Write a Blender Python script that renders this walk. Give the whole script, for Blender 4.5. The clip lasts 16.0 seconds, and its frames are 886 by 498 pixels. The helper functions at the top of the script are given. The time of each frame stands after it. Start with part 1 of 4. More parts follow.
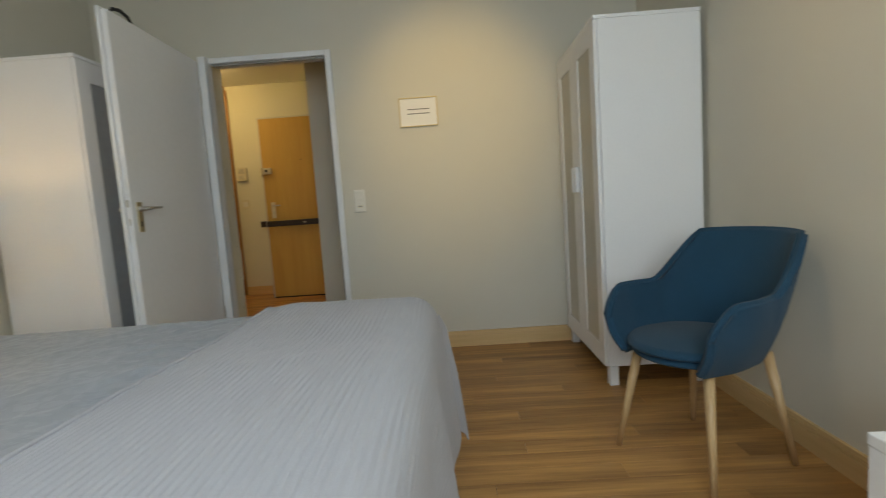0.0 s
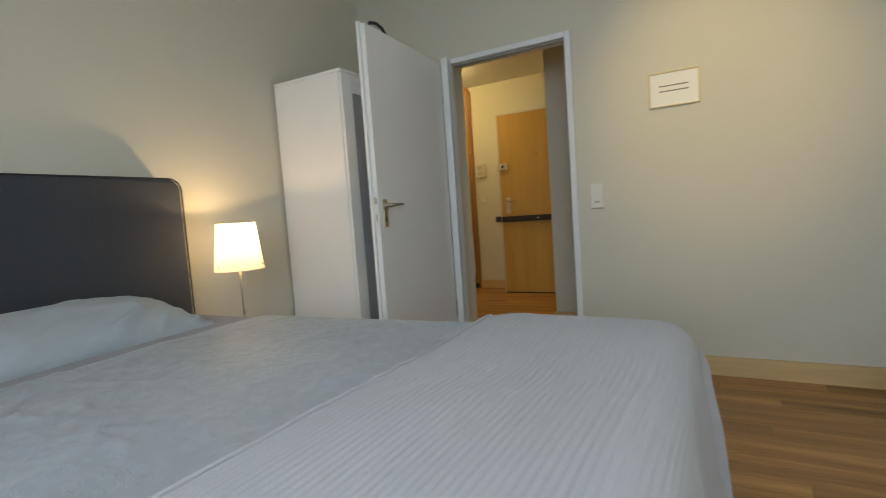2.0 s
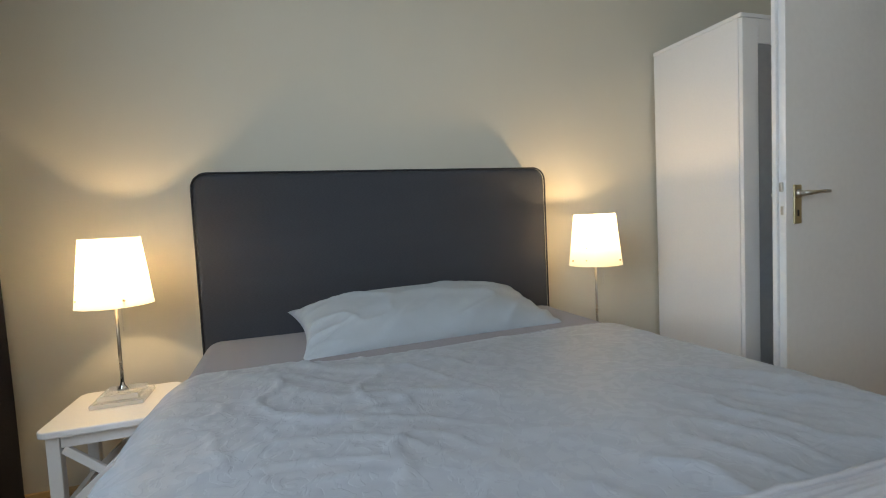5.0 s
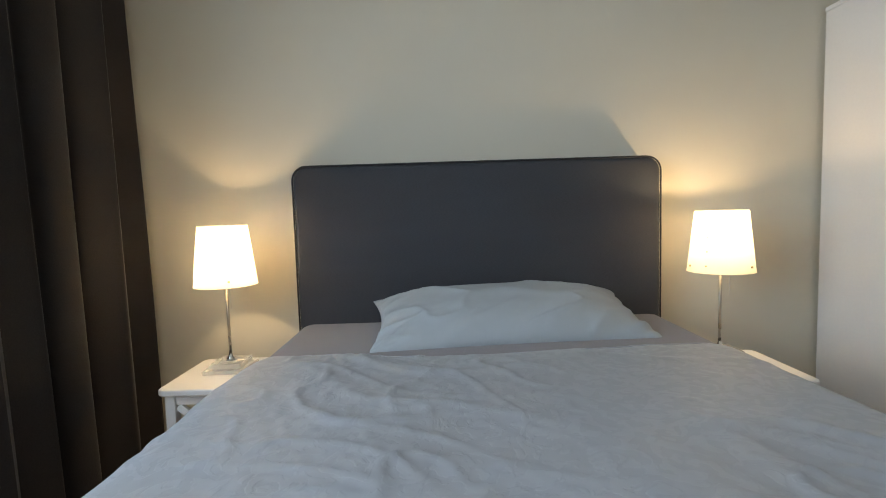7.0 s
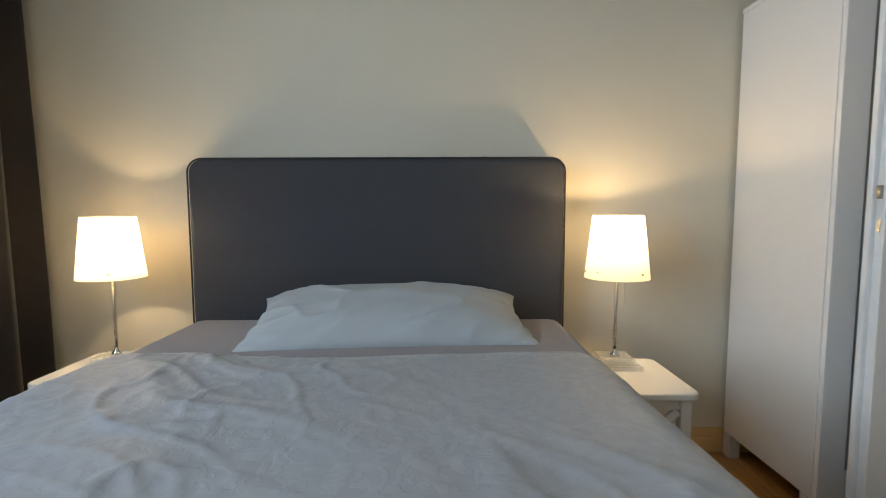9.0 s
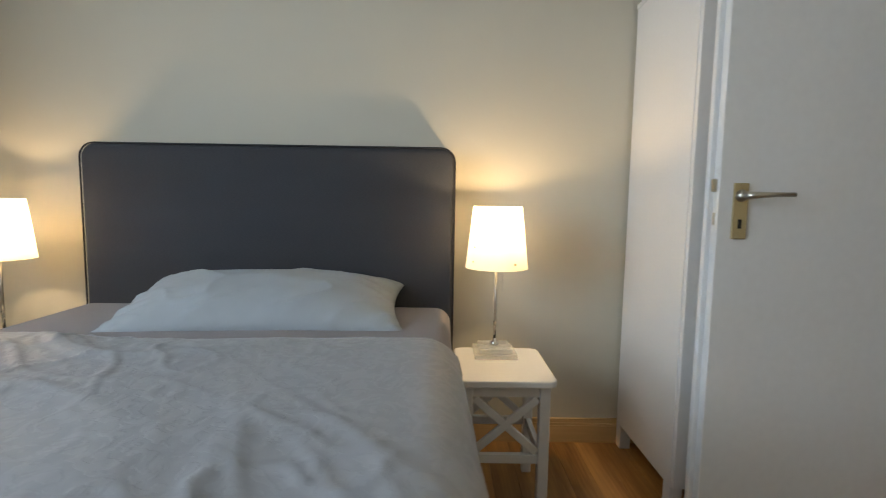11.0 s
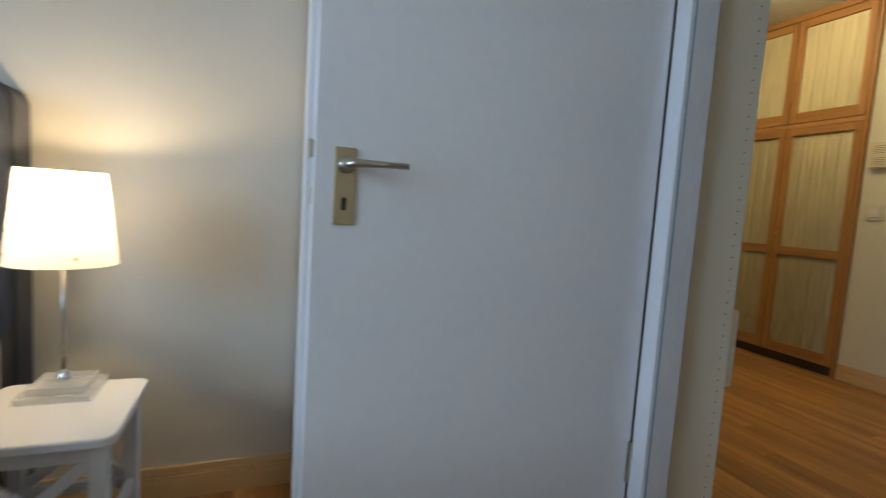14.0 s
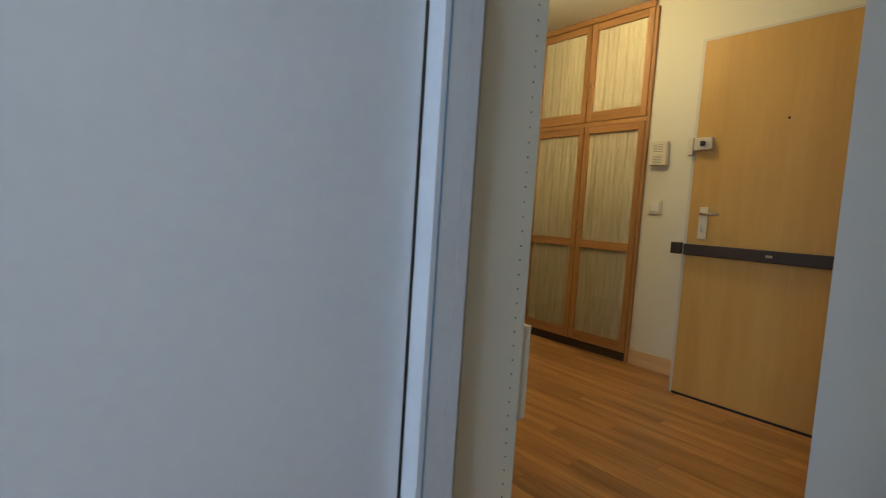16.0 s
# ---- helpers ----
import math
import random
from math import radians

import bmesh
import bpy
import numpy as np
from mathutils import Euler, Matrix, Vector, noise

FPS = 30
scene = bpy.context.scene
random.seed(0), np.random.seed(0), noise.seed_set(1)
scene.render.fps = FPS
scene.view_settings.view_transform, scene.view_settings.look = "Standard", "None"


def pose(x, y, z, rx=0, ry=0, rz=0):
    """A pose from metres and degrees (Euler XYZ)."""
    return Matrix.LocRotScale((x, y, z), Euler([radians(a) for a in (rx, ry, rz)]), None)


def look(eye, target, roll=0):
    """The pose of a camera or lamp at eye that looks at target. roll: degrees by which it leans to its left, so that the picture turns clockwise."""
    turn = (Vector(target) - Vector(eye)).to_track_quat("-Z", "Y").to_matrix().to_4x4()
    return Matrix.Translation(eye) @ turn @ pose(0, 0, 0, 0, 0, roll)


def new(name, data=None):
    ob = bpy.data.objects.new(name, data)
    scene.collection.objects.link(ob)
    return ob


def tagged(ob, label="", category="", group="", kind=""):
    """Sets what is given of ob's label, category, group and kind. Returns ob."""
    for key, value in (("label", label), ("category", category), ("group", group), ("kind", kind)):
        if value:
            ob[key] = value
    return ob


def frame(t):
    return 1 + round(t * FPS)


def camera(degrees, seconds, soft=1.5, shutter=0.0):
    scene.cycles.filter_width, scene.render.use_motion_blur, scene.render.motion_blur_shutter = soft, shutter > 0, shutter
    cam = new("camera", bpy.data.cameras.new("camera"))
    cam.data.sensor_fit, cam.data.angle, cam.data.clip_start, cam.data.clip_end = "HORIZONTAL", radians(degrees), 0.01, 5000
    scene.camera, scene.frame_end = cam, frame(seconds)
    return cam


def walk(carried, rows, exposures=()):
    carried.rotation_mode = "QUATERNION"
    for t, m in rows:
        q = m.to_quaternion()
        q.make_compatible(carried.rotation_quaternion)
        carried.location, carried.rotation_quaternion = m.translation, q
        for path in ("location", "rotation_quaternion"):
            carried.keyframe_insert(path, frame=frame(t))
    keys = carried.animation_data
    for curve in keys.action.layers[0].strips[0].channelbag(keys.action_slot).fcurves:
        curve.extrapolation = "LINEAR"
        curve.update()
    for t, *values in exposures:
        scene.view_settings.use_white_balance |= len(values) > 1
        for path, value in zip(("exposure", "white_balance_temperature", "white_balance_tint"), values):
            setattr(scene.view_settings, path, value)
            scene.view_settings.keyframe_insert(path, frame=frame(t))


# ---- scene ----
# camera and walk: seconds, x, y, z, yaw, pitch, roll
cam = camera(85.0, 16.0, soft=1.0, shutter=0.5)
PATH = [
    (0.0, 2.268, 1.793, 0.976, 1.60, -5.49, -3.93),
    (0.5, 2.263, 1.807, 0.973, 8.94, -5.11, -4.14),
    (1.0, 2.262, 1.871, 0.975, 15.38, -5.02, -4.28),
    (1.5, 2.252, 1.968, 0.974, 22.81, -4.57, -4.31),
    (2.0, 2.226, 2.033, 0.984, 28.94, -4.22, -4.02),
    (2.5, 2.205, 2.119, 0.980, 36.72, -3.82, -4.05),
    (3.0, 2.198, 2.169, 0.987, 50.16, -2.97, -4.41),
    (3.5, 2.190, 2.174, 0.990, 60.63, -2.64, -4.12),
    (4.0, 2.153, 2.193, 0.999, 66.35, -2.85, -3.72),
    (4.5, 2.104, 2.252, 1.001, 70.32, -3.22, -3.28),
    (5.0, 2.066, 2.299, 1.013, 72.29, -3.49, -2.80),
    (7.5, 1.984, 2.652, 1.034, 91.52, -4.58, -1.64),
    (8.0, 1.948, 2.768, 1.037, 90.78, -4.84, -0.95),
    (8.5, 1.960, 2.861, 1.038, 90.15, -4.88, -0.53),
    (11.0, 1.999, 3.359, 1.016, 89.67, -5.50, 0.92),
    (11.5, 1.940, 3.504, 1.009, 89.20, -5.59, 1.24),
    (12.0, 1.898, 3.605, 0.986, 86.13, -5.42, 1.98),
    (12.5, 1.856, 3.717, 0.987, 82.39, -5.36, 2.27),
    (13.0, 1.829, 3.822, 0.991, 79.74, -5.20, 2.55),
    (13.5, 1.767, 3.913, 0.979, 75.96, -5.37, 2.96),
    (14.0, 1.664, 3.995, 0.980, 69.00, -5.06, 3.71),
    (14.5, 1.536, 4.092, 0.978, 60.69, -4.22, 4.11),
    (15.0, 1.478, 4.200, 0.978, 56.00, -4.24, 3.76),
    (15.5, 1.421, 4.332, 0.991, 53.00, -4.19, 3.67),
    (16.0, 1.409, 4.420, 0.983, 50.50, -4.27, 3.67),
]
walk(cam, [(t, pose(x, y, z, 90 + p, 0, yw) @ pose(0, 0, 0, 0, 0, r)) for t, x, y, z, yw, p, r in PATH],
     exposures=[(0.0, -0.18, 7100, 8), (2.0, -0.05, 6800, 8), (2.6, 0.02, 6500, 9), (4.0, 0.0, 6500, 10), (7.5, 0.06, 6500, 10), (8.0, 0.05, 6500, 10), (11.0, 0.10, 6500, 10),
                (13.0, 0.20, 6100, 10), (14.0, 0.14, 5500, 10), (14.5, 0.20, 5500, 10), (16.0, 0.33, 5350, 10)])

# plan, in metres
XW, XE = 0.0, 3.5          # bedroom: headboard wall and opposite wall
YS, YD = 1.0, 5.0          # window wall and door wall
WT = 0.12                  # thickness of inner walls
HC, HH = 2.65, 2.515       # ceiling heights of bedroom and hall
DX0, DX1, DH = 0.747, 1.505, 1.968   # clear door opening
YE, YH = 7.315, 7.64        # entrance door face, hall end wall
XN, YN = 1.095, 5.96        # corner of the hall's side wall
BED_Y0, BED_Y1 = 1.990, 3.400

# ---------------------------------------------------------------- world and lamps
world = bpy.data.worlds.new("world")
scene.world = world
world.use_nodes = True
wn = world.node_tree.nodes
sky = wn.new("ShaderNodeTexSky")
sky.sky_type, sky.sun_disc = "NISHITA", False
sky.sun_elevation, sky.sun_rotation = radians(35), radians(60)
wn["Background"].inputs["Strength"].default_value = 0.12
world.node_tree.links.new(sky.outputs["Color"], wn["Background"].inputs["Color"])


def lamp(name, kind, place, target, watts, color, size=0.1, size_y=None, spot=None, blend=0.6):
    data = bpy.data.lights.new(name, kind)
    data.energy, data.color = watts, color
    if kind == "AREA":
        data.shape, data.size, data.size_y = "RECTANGLE", size, size_y or size
    else:
        data.shadow_soft_size = size
    if kind == "SPOT":
        data.spot_size, data.spot_blend = radians(spot), blend
    ob = new(name, data)
    ob.matrix_world = look(place, target) if target else pose(*place)
    return ob


WARM = (1.0, 0.70, 0.36)
lamp("window_daylight", "AREA", (2.32, 0.97, 1.58), (2.25, 3.2, 0.20), 47, (0.70, 0.85, 1.0), 1.40, 1.42)
lamp("hall_ceiling_bulb", "POINT", (-0.45, 6.75, HH - 0.08), None, 24.5, (1.0, 0.72, 0.31), 0.05)
lamp("room_spot_bulb", "SPOT", (2.30, 3.1, 2.54), (2.30, 5.0, 1.52), 84, (1.0, 0.72, 0.28), 0.03, spot=46, blend=1.0)
lamp("room_spot_bulb_side", "SPOT", (2.35, 3.0, 2.54), (3.5, 2.9, 1.70), 30, (1.0, 0.76, 0.42), 0.03, spot=95, blend=1.0)
for xx, yy, zz in ((0.235, 1.747, 0.920), (0.276, 3.562, 0.975)):
    lamp("bedside_bulb", "POINT", (xx, yy, zz), None, 5.2, WARM, 0.012)


# ---------------------------------------------------------------- materials
def material(name, color=(0.8, 0.8, 0.8), rough=0.6, metal=0.0, vary=0.06, grain=60.0, bump=0.05, stain=3.0, stretch=(1, 1, 1),
             coords="Object", sheen=0.0, island=0.0, spec=0.5, depth=0.002):
    """Principled paint, cloth or metal with fine grain, broad stains and a little relief."""
    m = bpy.data.materials.new(name)
    m.use_nodes = True
    nt = m.node_tree
    n, l = nt.nodes, nt.links
    b = n["Principled BSDF"]
    b.inputs["Metallic"].default_value = metal
    b.inputs["Specular IOR Level"].default_value = spec
    b.inputs["Sheen Weight"].default_value = sheen
    tc = n.new("ShaderNodeTexCoord")
    mp = n.new("ShaderNodeMapping")
    mp.inputs["Scale"].default_value = stretch
    l.new(tc.outputs[coords], mp.inputs["Vector"])
    fine, broad = n.new("ShaderNodeTexNoise"), n.new("ShaderNodeTexNoise")
    fine.inputs["Scale"].default_value, fine.inputs["Detail"].default_value = grain, 6
    broad.inputs["Scale"].default_value, broad.inputs["Detail"].default_value = stain, 4
    for t in (fine, broad):
        l.new(mp.outputs["Vector"], t.inputs["Vector"])
    mix = n.new("ShaderNodeMath")
    mix.operation = "MULTIPLY_ADD"
    mix.inputs[1].default_value = 0.6
    l.new(fine.outputs["Fac"], mix.inputs[0])
    half = n.new("ShaderNodeMath")
    half.operation = "MULTIPLY"
    half.inputs[1].default_value = 0.4
    l.new(broad.outputs["Fac"], half.inputs[0])
    l.new(half.outputs[0], mix.inputs[2])
    ramp = n.new("ShaderNodeValToRGB")
    ramp.color_ramp.elements[0].position, ramp.color_ramp.elements[1].position = 0.3, 0.7
    ramp.color_ramp.elements[0].color = (*[c * (1 - vary) for c in color], 1)
    ramp.color_ramp.elements[1].color = (*[min(1, c * (1 + vary)) for c in color], 1)
    l.new(mix.outputs[0], ramp.inputs["Fac"])
    out = ramp.outputs["Color"]
    if island:
        info = n.new("ShaderNodeObjectInfo")
        hsv = n.new("ShaderNodeHueSaturation")
        rng = n.new("ShaderNodeMapRange")
        rng.inputs["To Min"].default_value, rng.inputs["To Max"].default_value = 1 - island, 1 + island
        l.new(info.outputs["Random"], rng.inputs["Value"])
        l.new(rng.outputs["Result"], hsv.inputs["Value"])
        l.new(out, hsv.inputs["Color"])
        out = hsv.outputs["Color"]
    l.new(out, b.inputs["Base Color"])
    rr = n.new("ShaderNodeMapRange")
    rr.inputs["To Min"].default_value, rr.inputs["To Max"].default_value = max(0, rough - 0.08), min(1, rough + 0.08)
    l.new(broad.outputs["Fac"], rr.inputs["Value"])
    l.new(rr.outputs["Result"], b.inputs["Roughness"])
    if bump:
        bp = n.new("ShaderNodeBump")
        bp.inputs["Strength"].default_value, bp.inputs["Distance"].default_value = bump, depth
        l.new(fine.outputs["Fac"], bp.inputs["Height"])
        l.new(bp.outputs["Normal"], b.inputs["Normal"])
    return m


def wood(name, dark, light, scale=1.0, along="X", rough=0.4, island=0.0, contrast=0.25):
    """Streaked wood: noise drawn out along the grain, two scales."""
    m = bpy.data.materials.new(name)
    m.use_nodes = True
    nt = m.node_tree
    n, l = nt.nodes, nt.links
    b = n["Principled BSDF"]
    tc, mp = n.new("ShaderNodeTexCoord"), n.new("ShaderNodeMapping")
    s = {"X": (1.1, 17, 17), "Y": (17, 1.1, 17), "Z": (17, 17, 1.1)}[along]
    mp.inputs["Scale"].default_value = [c * scale for c in s]
    info = n.new("ShaderNodeObjectInfo")
    shift = n.new("ShaderNodeVectorMath")
    shift.operation = "SCALE"
    shift.inputs[0].default_value = (7.3, 3.1, 5.7)
    l.new(info.outputs["Random"], shift.inputs["Scale"])
    l.new(shift.outputs["Vector"], mp.inputs["Location"])
    l.new(tc.outputs["Object"], mp.inputs["Vector"])
    a, f = n.new("ShaderNodeTexNoise"), n.new("ShaderNodeTexNoise")
    a.inputs["Scale"].default_value, a.inputs["Detail"].default_value, a.inputs["Distortion"].default_value = 1.0, 5, 0.6
    f.inputs["Scale"].default_value, f.inputs["Detail"].default_value = 6.0, 4
    l.new(mp.outputs["Vector"], a.inputs["Vector"])
    l.new(mp.outputs["Vector"], f.inputs["Vector"])
    mix = n.new("ShaderNodeMath")
    mix.operation = "MULTIPLY_ADD"
    mix.inputs[1].default_value = 0.3
    l.new(f.outputs["Fac"], mix.inputs[0])
    k = n.new("ShaderNodeMath")
    k.operation = "MULTIPLY"
    k.inputs[1].default_value = 0.7
    l.new(a.outputs["Fac"], k.inputs[0])
    l.new(k.outputs[0], mix.inputs[2])
    ramp = n.new("ShaderNodeValToRGB")
    e = ramp.color_ramp.elements
    e[0].position, e[1].position = 0.5 - contrast / 2, 0.5 + contrast / 2
    e[0].color, e[1].color = (*dark, 1), (*light, 1)
    l.new(mix.outputs[0], ramp.inputs["Fac"])
    out = ramp.outputs["Color"]
    if island:
        hsv, rng = n.new("ShaderNodeHueSaturation"), n.new("ShaderNodeMapRange")
        rng.inputs["To Min"].default_value, rng.inputs["To Max"].default_value = 1 - island, 1 + island
        l.new(info.outputs["Random"], rng.inputs["Value"])
        l.new(rng.outputs["Result"], hsv.inputs["Value"])
        l.new(out, hsv.inputs["Color"])
        out = hsv.outputs["Color"]
    l.new(out, b.inputs["Base Color"])
    b.inputs["Roughness"].default_value = rough
    bp = n.new("ShaderNodeBump")
    bp.inputs["Strength"].default_value, bp.inputs["Distance"].default_value = 0.12, 0.001
    l.new(f.outputs["Fac"], bp.inputs["Height"])
    l.new(bp.outputs["Normal"], b.inputs["Normal"])
    return m


def damask(name, color):
    """Satin cotton with a woven floral figure: the figure shines more than its ground and stands slightly proud."""
    m = material(name, color, 0.55, vary=0.05, grain=38, bump=0.0, stain=5, sheen=0.2)
    n, l = m.node_tree.nodes, m.node_tree.links
    b = n["Principled BSDF"]
    tc = n.new("ShaderNodeTexCoord")
    swirl, petals, grain = n.new("ShaderNodeTexNoise"), n.new("ShaderNodeTexVoronoi"), n.new("ShaderNodeTexNoise")
    swirl.inputs["Scale"].default_value, swirl.inputs["Detail"].default_value, swirl.inputs["Distortion"].default_value = 16, 2, 2.2
    petals.feature = "DISTANCE_TO_EDGE"
    petals.inputs["Scale"].default_value = 26
    grain.inputs["Scale"].default_value, grain.inputs["Detail"].default_value = 420, 3
    for t in (swirl, petals, grain):
        l.new(tc.outputs["Object"], t.inputs["Vector"])
    add = n.new("ShaderNodeMath")
    add.operation = "MULTIPLY_ADD"
    add.inputs[1].default_value = 0.35
    l.new(petals.outputs["Distance"], add.inputs[0])
    l.new(swirl.outputs["Fac"], add.inputs[2])
    edge = n.new("ShaderNodeMapRange")
    edge.inputs["From Min"].default_value, edge.inputs["From Max"].default_value = 0.53, 0.58
    l.new(add.outputs[0], edge.inputs["Value"])
    rough = n.new("ShaderNodeMapRange")
    rough.inputs["To Min"].default_value, rough.inputs["To Max"].default_value = 0.60, 0.47
    l.new(edge.outputs["Result"], rough.inputs["Value"])
    l.new(rough.outputs["Result"], b.inputs["Roughness"])
    tone, mix = n.new("ShaderNodeMapRange"), n.new("ShaderNodeHueSaturation")
    tone.inputs["To Min"].default_value, tone.inputs["To Max"].default_value = 0.988, 1.018
    l.new(edge.outputs["Result"], tone.inputs["Value"])
    l.new(tone.outputs["Result"], mix.inputs["Value"])
    l.new(b.inputs["Base Color"].links[0].from_socket, mix.inputs["Color"])
    l.new(mix.outputs["Color"], b.inputs["Base Color"])
    high = n.new("ShaderNodeMath")
    high.operation = "MULTIPLY_ADD"
    high.inputs[1].default_value = 0.25
    l.new(grain.outputs["Fac"], high.inputs[0])
    l.new(edge.outputs["Result"], high.inputs[2])
    bp = n.new("ShaderNodeBump")
    bp.inputs["Strength"].default_value, bp.inputs["Distance"].default_value = 0.25, 0.0012
    l.new(high.outputs[0], bp.inputs["Height"])
    l.new(bp.outputs["Normal"], b.inputs["Normal"])
    return m


def shade_glass(name, color, through_part=0.55):
    m = bpy.data.materials.new(name)
    m.use_nodes = True
    n, l = m.node_tree.nodes, m.node_tree.links
    n.remove(n["Principled BSDF"])
    d, t, x = n.new("ShaderNodeBsdfDiffuse"), n.new("ShaderNodeBsdfTranslucent"), n.new("ShaderNodeMixShader")
    d.inputs["Color"].default_value = t.inputs["Color"].default_value = (*color, 1)
    x.inputs["Fac"].default_value = through_part
    l.new(d.outputs[0], x.inputs[1])
    l.new(t.outputs[0], x.inputs[2])
    l.new(x.outputs[0], n["Material Output"].inputs["Surface"])
    return m


def glass(name, color=(0.95, 0.97, 0.95), rough=0.02):
    m = bpy.data.materials.new(name)
    m.use_nodes = True
    b = m.node_tree.nodes["Principled BSDF"]
    b.inputs["Base Color"].default_value = (*color, 1)
    b.inputs["Transmission Weight"].default_value = 1.0
    b.inputs["Roughness"].default_value = rough
    b.inputs["IOR"].default_value = 1.45
    return m


M_WALL = material("wall_paint", (0.60, 0.565, 0.475), 0.85, vary=0.025, grain=220, bump=0.12, stain=1.5)
M_HALLWALL = material("hall_wall_paint", (0.66, 0.63, 0.50), 0.85, vary=0.025, grain=200, bump=0.12, stain=1.5)
M_CEIL = material("ceiling_paint", (0.80, 0.79, 0.75), 0.9, vary=0.02, grain=150, bump=0.1)
M_WHITE = material("white_lacquer", (0.80, 0.79, 0.78), 0.52, vary=0.02, grain=90, bump=0.02, stain=2)
M_DOORPAINT = material("white_door_paint", (0.80, 0.80, 0.80), 0.42, vary=0.03, grain=40, bump=0.05, stain=2.2)
M_FRAME = material("white_frame_paint", (0.76, 0.76, 0.76), 0.35, vary=0.03, grain=50, bump=0.04)
M_SEAL = material("grey_rubber_seal", (0.30, 0.29, 0.27), 0.7, vary=0.1, grain=80)
M_PANEL = material("cream_melamine", (0.86, 0.79, 0.61), 0.5, vary=0.03, grain=120, bump=0.03)
M_ENTFRAME = material("pale_grey_frame_paint", (0.56, 0.54, 0.46), 0.5, vary=0.04)
M_FLOOR = wood("oak_laminate", (0.215, 0.094, 0.025), (0.54, 0.29, 0.092), 0.9, "X", 0.38, island=0.15, contrast=0.36)
M_GAP = material("dark_floor_joint", (0.06, 0.03, 0.015), 0.9)
M_SKIRT = wood("pale_wood_skirting", (0.55, 0.36, 0.16), (0.68, 0.47, 0.23), 0.5, "X", 0.5)
M_SKIRT_Y = wood("pale_wood_skirting_y", (0.55, 0.36, 0.16), (0.68, 0.47, 0.23), 0.5, "Y", 0.5)
M_ENTR = wood("honey_veneer", (0.51, 0.295, 0.068), (0.60, 0.37, 0.095), 0.8, "Z", 0.4, contrast=0.5)
M_ORANGE = wood("orange_pine", (0.30, 0.145, 0.042), (0.42, 0.22, 0.072), 1.0, "Z", 0.4)
M_ORANGE_X = wood("orange_pine_rail", (0.30, 0.145, 0.042), (0.42, 0.22, 0.072), 1.0, "X", 0.4)
M_CLOSETCLOTH = wood("streaked_beige_curtain", (0.31, 0.26, 0.145), (0.50, 0.44, 0.28), 3.4, "Z", 0.7, contrast=0.4)
M_BIRCH = wood("birch_leg", (0.44, 0.27, 0.12), (0.60, 0.41, 0.21), 1.5, "Z", 0.45)
M_BAR = material("dark_brown_bar", (0.035, 0.028, 0.025), 0.4, vary=0.1)
M_BRASS = material("satin_brass", (0.55, 0.46, 0.28), 0.38, metal=0.85, vary=0.05, grain=200)
M_STEEL = material("satin_steel", (0.55, 0.52, 0.46), 0.3, metal=1.0, vary=0.05, grain=200)
M_STEM = material("brushed_nickel", (0.42, 0.39, 0.34), 0.28, metal=1.0, vary=0.04, grain=120)
M_CHROME = material("chrome", (0.75, 0.74, 0.72), 0.12, metal=1.0, vary=0.02)
M_HEAD = material("dark_grey_woven_fabric", (0.040, 0.043, 0.052), 0.95, vary=0.26, grain=700, bump=0.5, stain=6, sheen=0.12, stretch=(1, 0.16, 1))
M_PIPING = material("black_piping", (0.02, 0.02, 0.024), 0.8, vary=0.1)
M_SHEET = material("taupe_fitted_sheet", (0.205, 0.185, 0.195), 0.95, vary=0.08, grain=500, bump=0.25, stain=5, sheen=0.2)
M_BASE = material("dark_taupe_bed_base", (0.10, 0.092, 0.092), 0.95, vary=0.12, grain=600, bump=0.4, stain=5)
M_DUVET = damask("light_grey_damask", (0.305, 0.322, 0.352))
M_PILLOW = material("pale_grey_cotton", (0.37, 0.405, 0.435), 0.75, vary=0.04, grain=20, bump=0.22, stain=6, sheen=0.1, depth=0.003)
M_SPREAD = material("off_white_ribbed_cotton", (0.375, 0.366, 0.382), 0.95, vary=0.05, grain=400, bump=0.3, stain=4, sheen=0.15)
M_CURTAIN = material("dark_brown_curtain_cloth", (0.021, 0.017, 0.0165), 0.85, vary=0.3, grain=260, bump=0.3, stain=5, sheen=0.12)
M_CHAIR = material("petrol_blue_felt", (0.006, 0.044, 0.083), 0.95, vary=0.2, grain=700, bump=0.5, stain=5, sheen=0.08)
M_FROST_W = material("cream_frosted_panel", (0.50, 0.46, 0.38), 0.35, vary=0.06, grain=30, stretch=(1, 1, 0.2))
# slate grey with the shade behind the open door mixed into its colour
M_SHADEDPANEL = material("slate_panel_in_shade", (0.30, 0.305, 0.31), 0.35, vary=0.08, grain=30)
M_PLASTIC = material("white_plastic", (0.70, 0.68, 0.61), 0.35, vary=0.01)
M_IVORY = material("ivory_plastic", (0.66, 0.60, 0.44), 0.45, vary=0.03)
M_BLACK = material("black_plastic", (0.015, 0.015, 0.015), 0.5)
M_PAPER = material("white_paper", (0.80, 0.78, 0.74), 0.9, vary=0.02, grain=80)
M_INK = material("grey_ink", (0.22, 0.21, 0.20), 0.9)
M_GILT = material("thin_gilt_frame", (0.58, 0.46, 0.24), 0.4, metal=0.4, vary=0.08)
M_SHADE = shade_glass("opal_lampshade", (0.95, 0.92, 0.84), 0.66)
M_ACRYL = glass("clear_acrylic", (0.90, 0.89, 0.85), 0.06)
M_ACRYL.node_tree.nodes["Principled BSDF"].inputs["Transmission Weight"].default_value = 0.0
M_ACRYL.node_tree.nodes["Principled BSDF"].inputs["Alpha"].default_value = 0.32
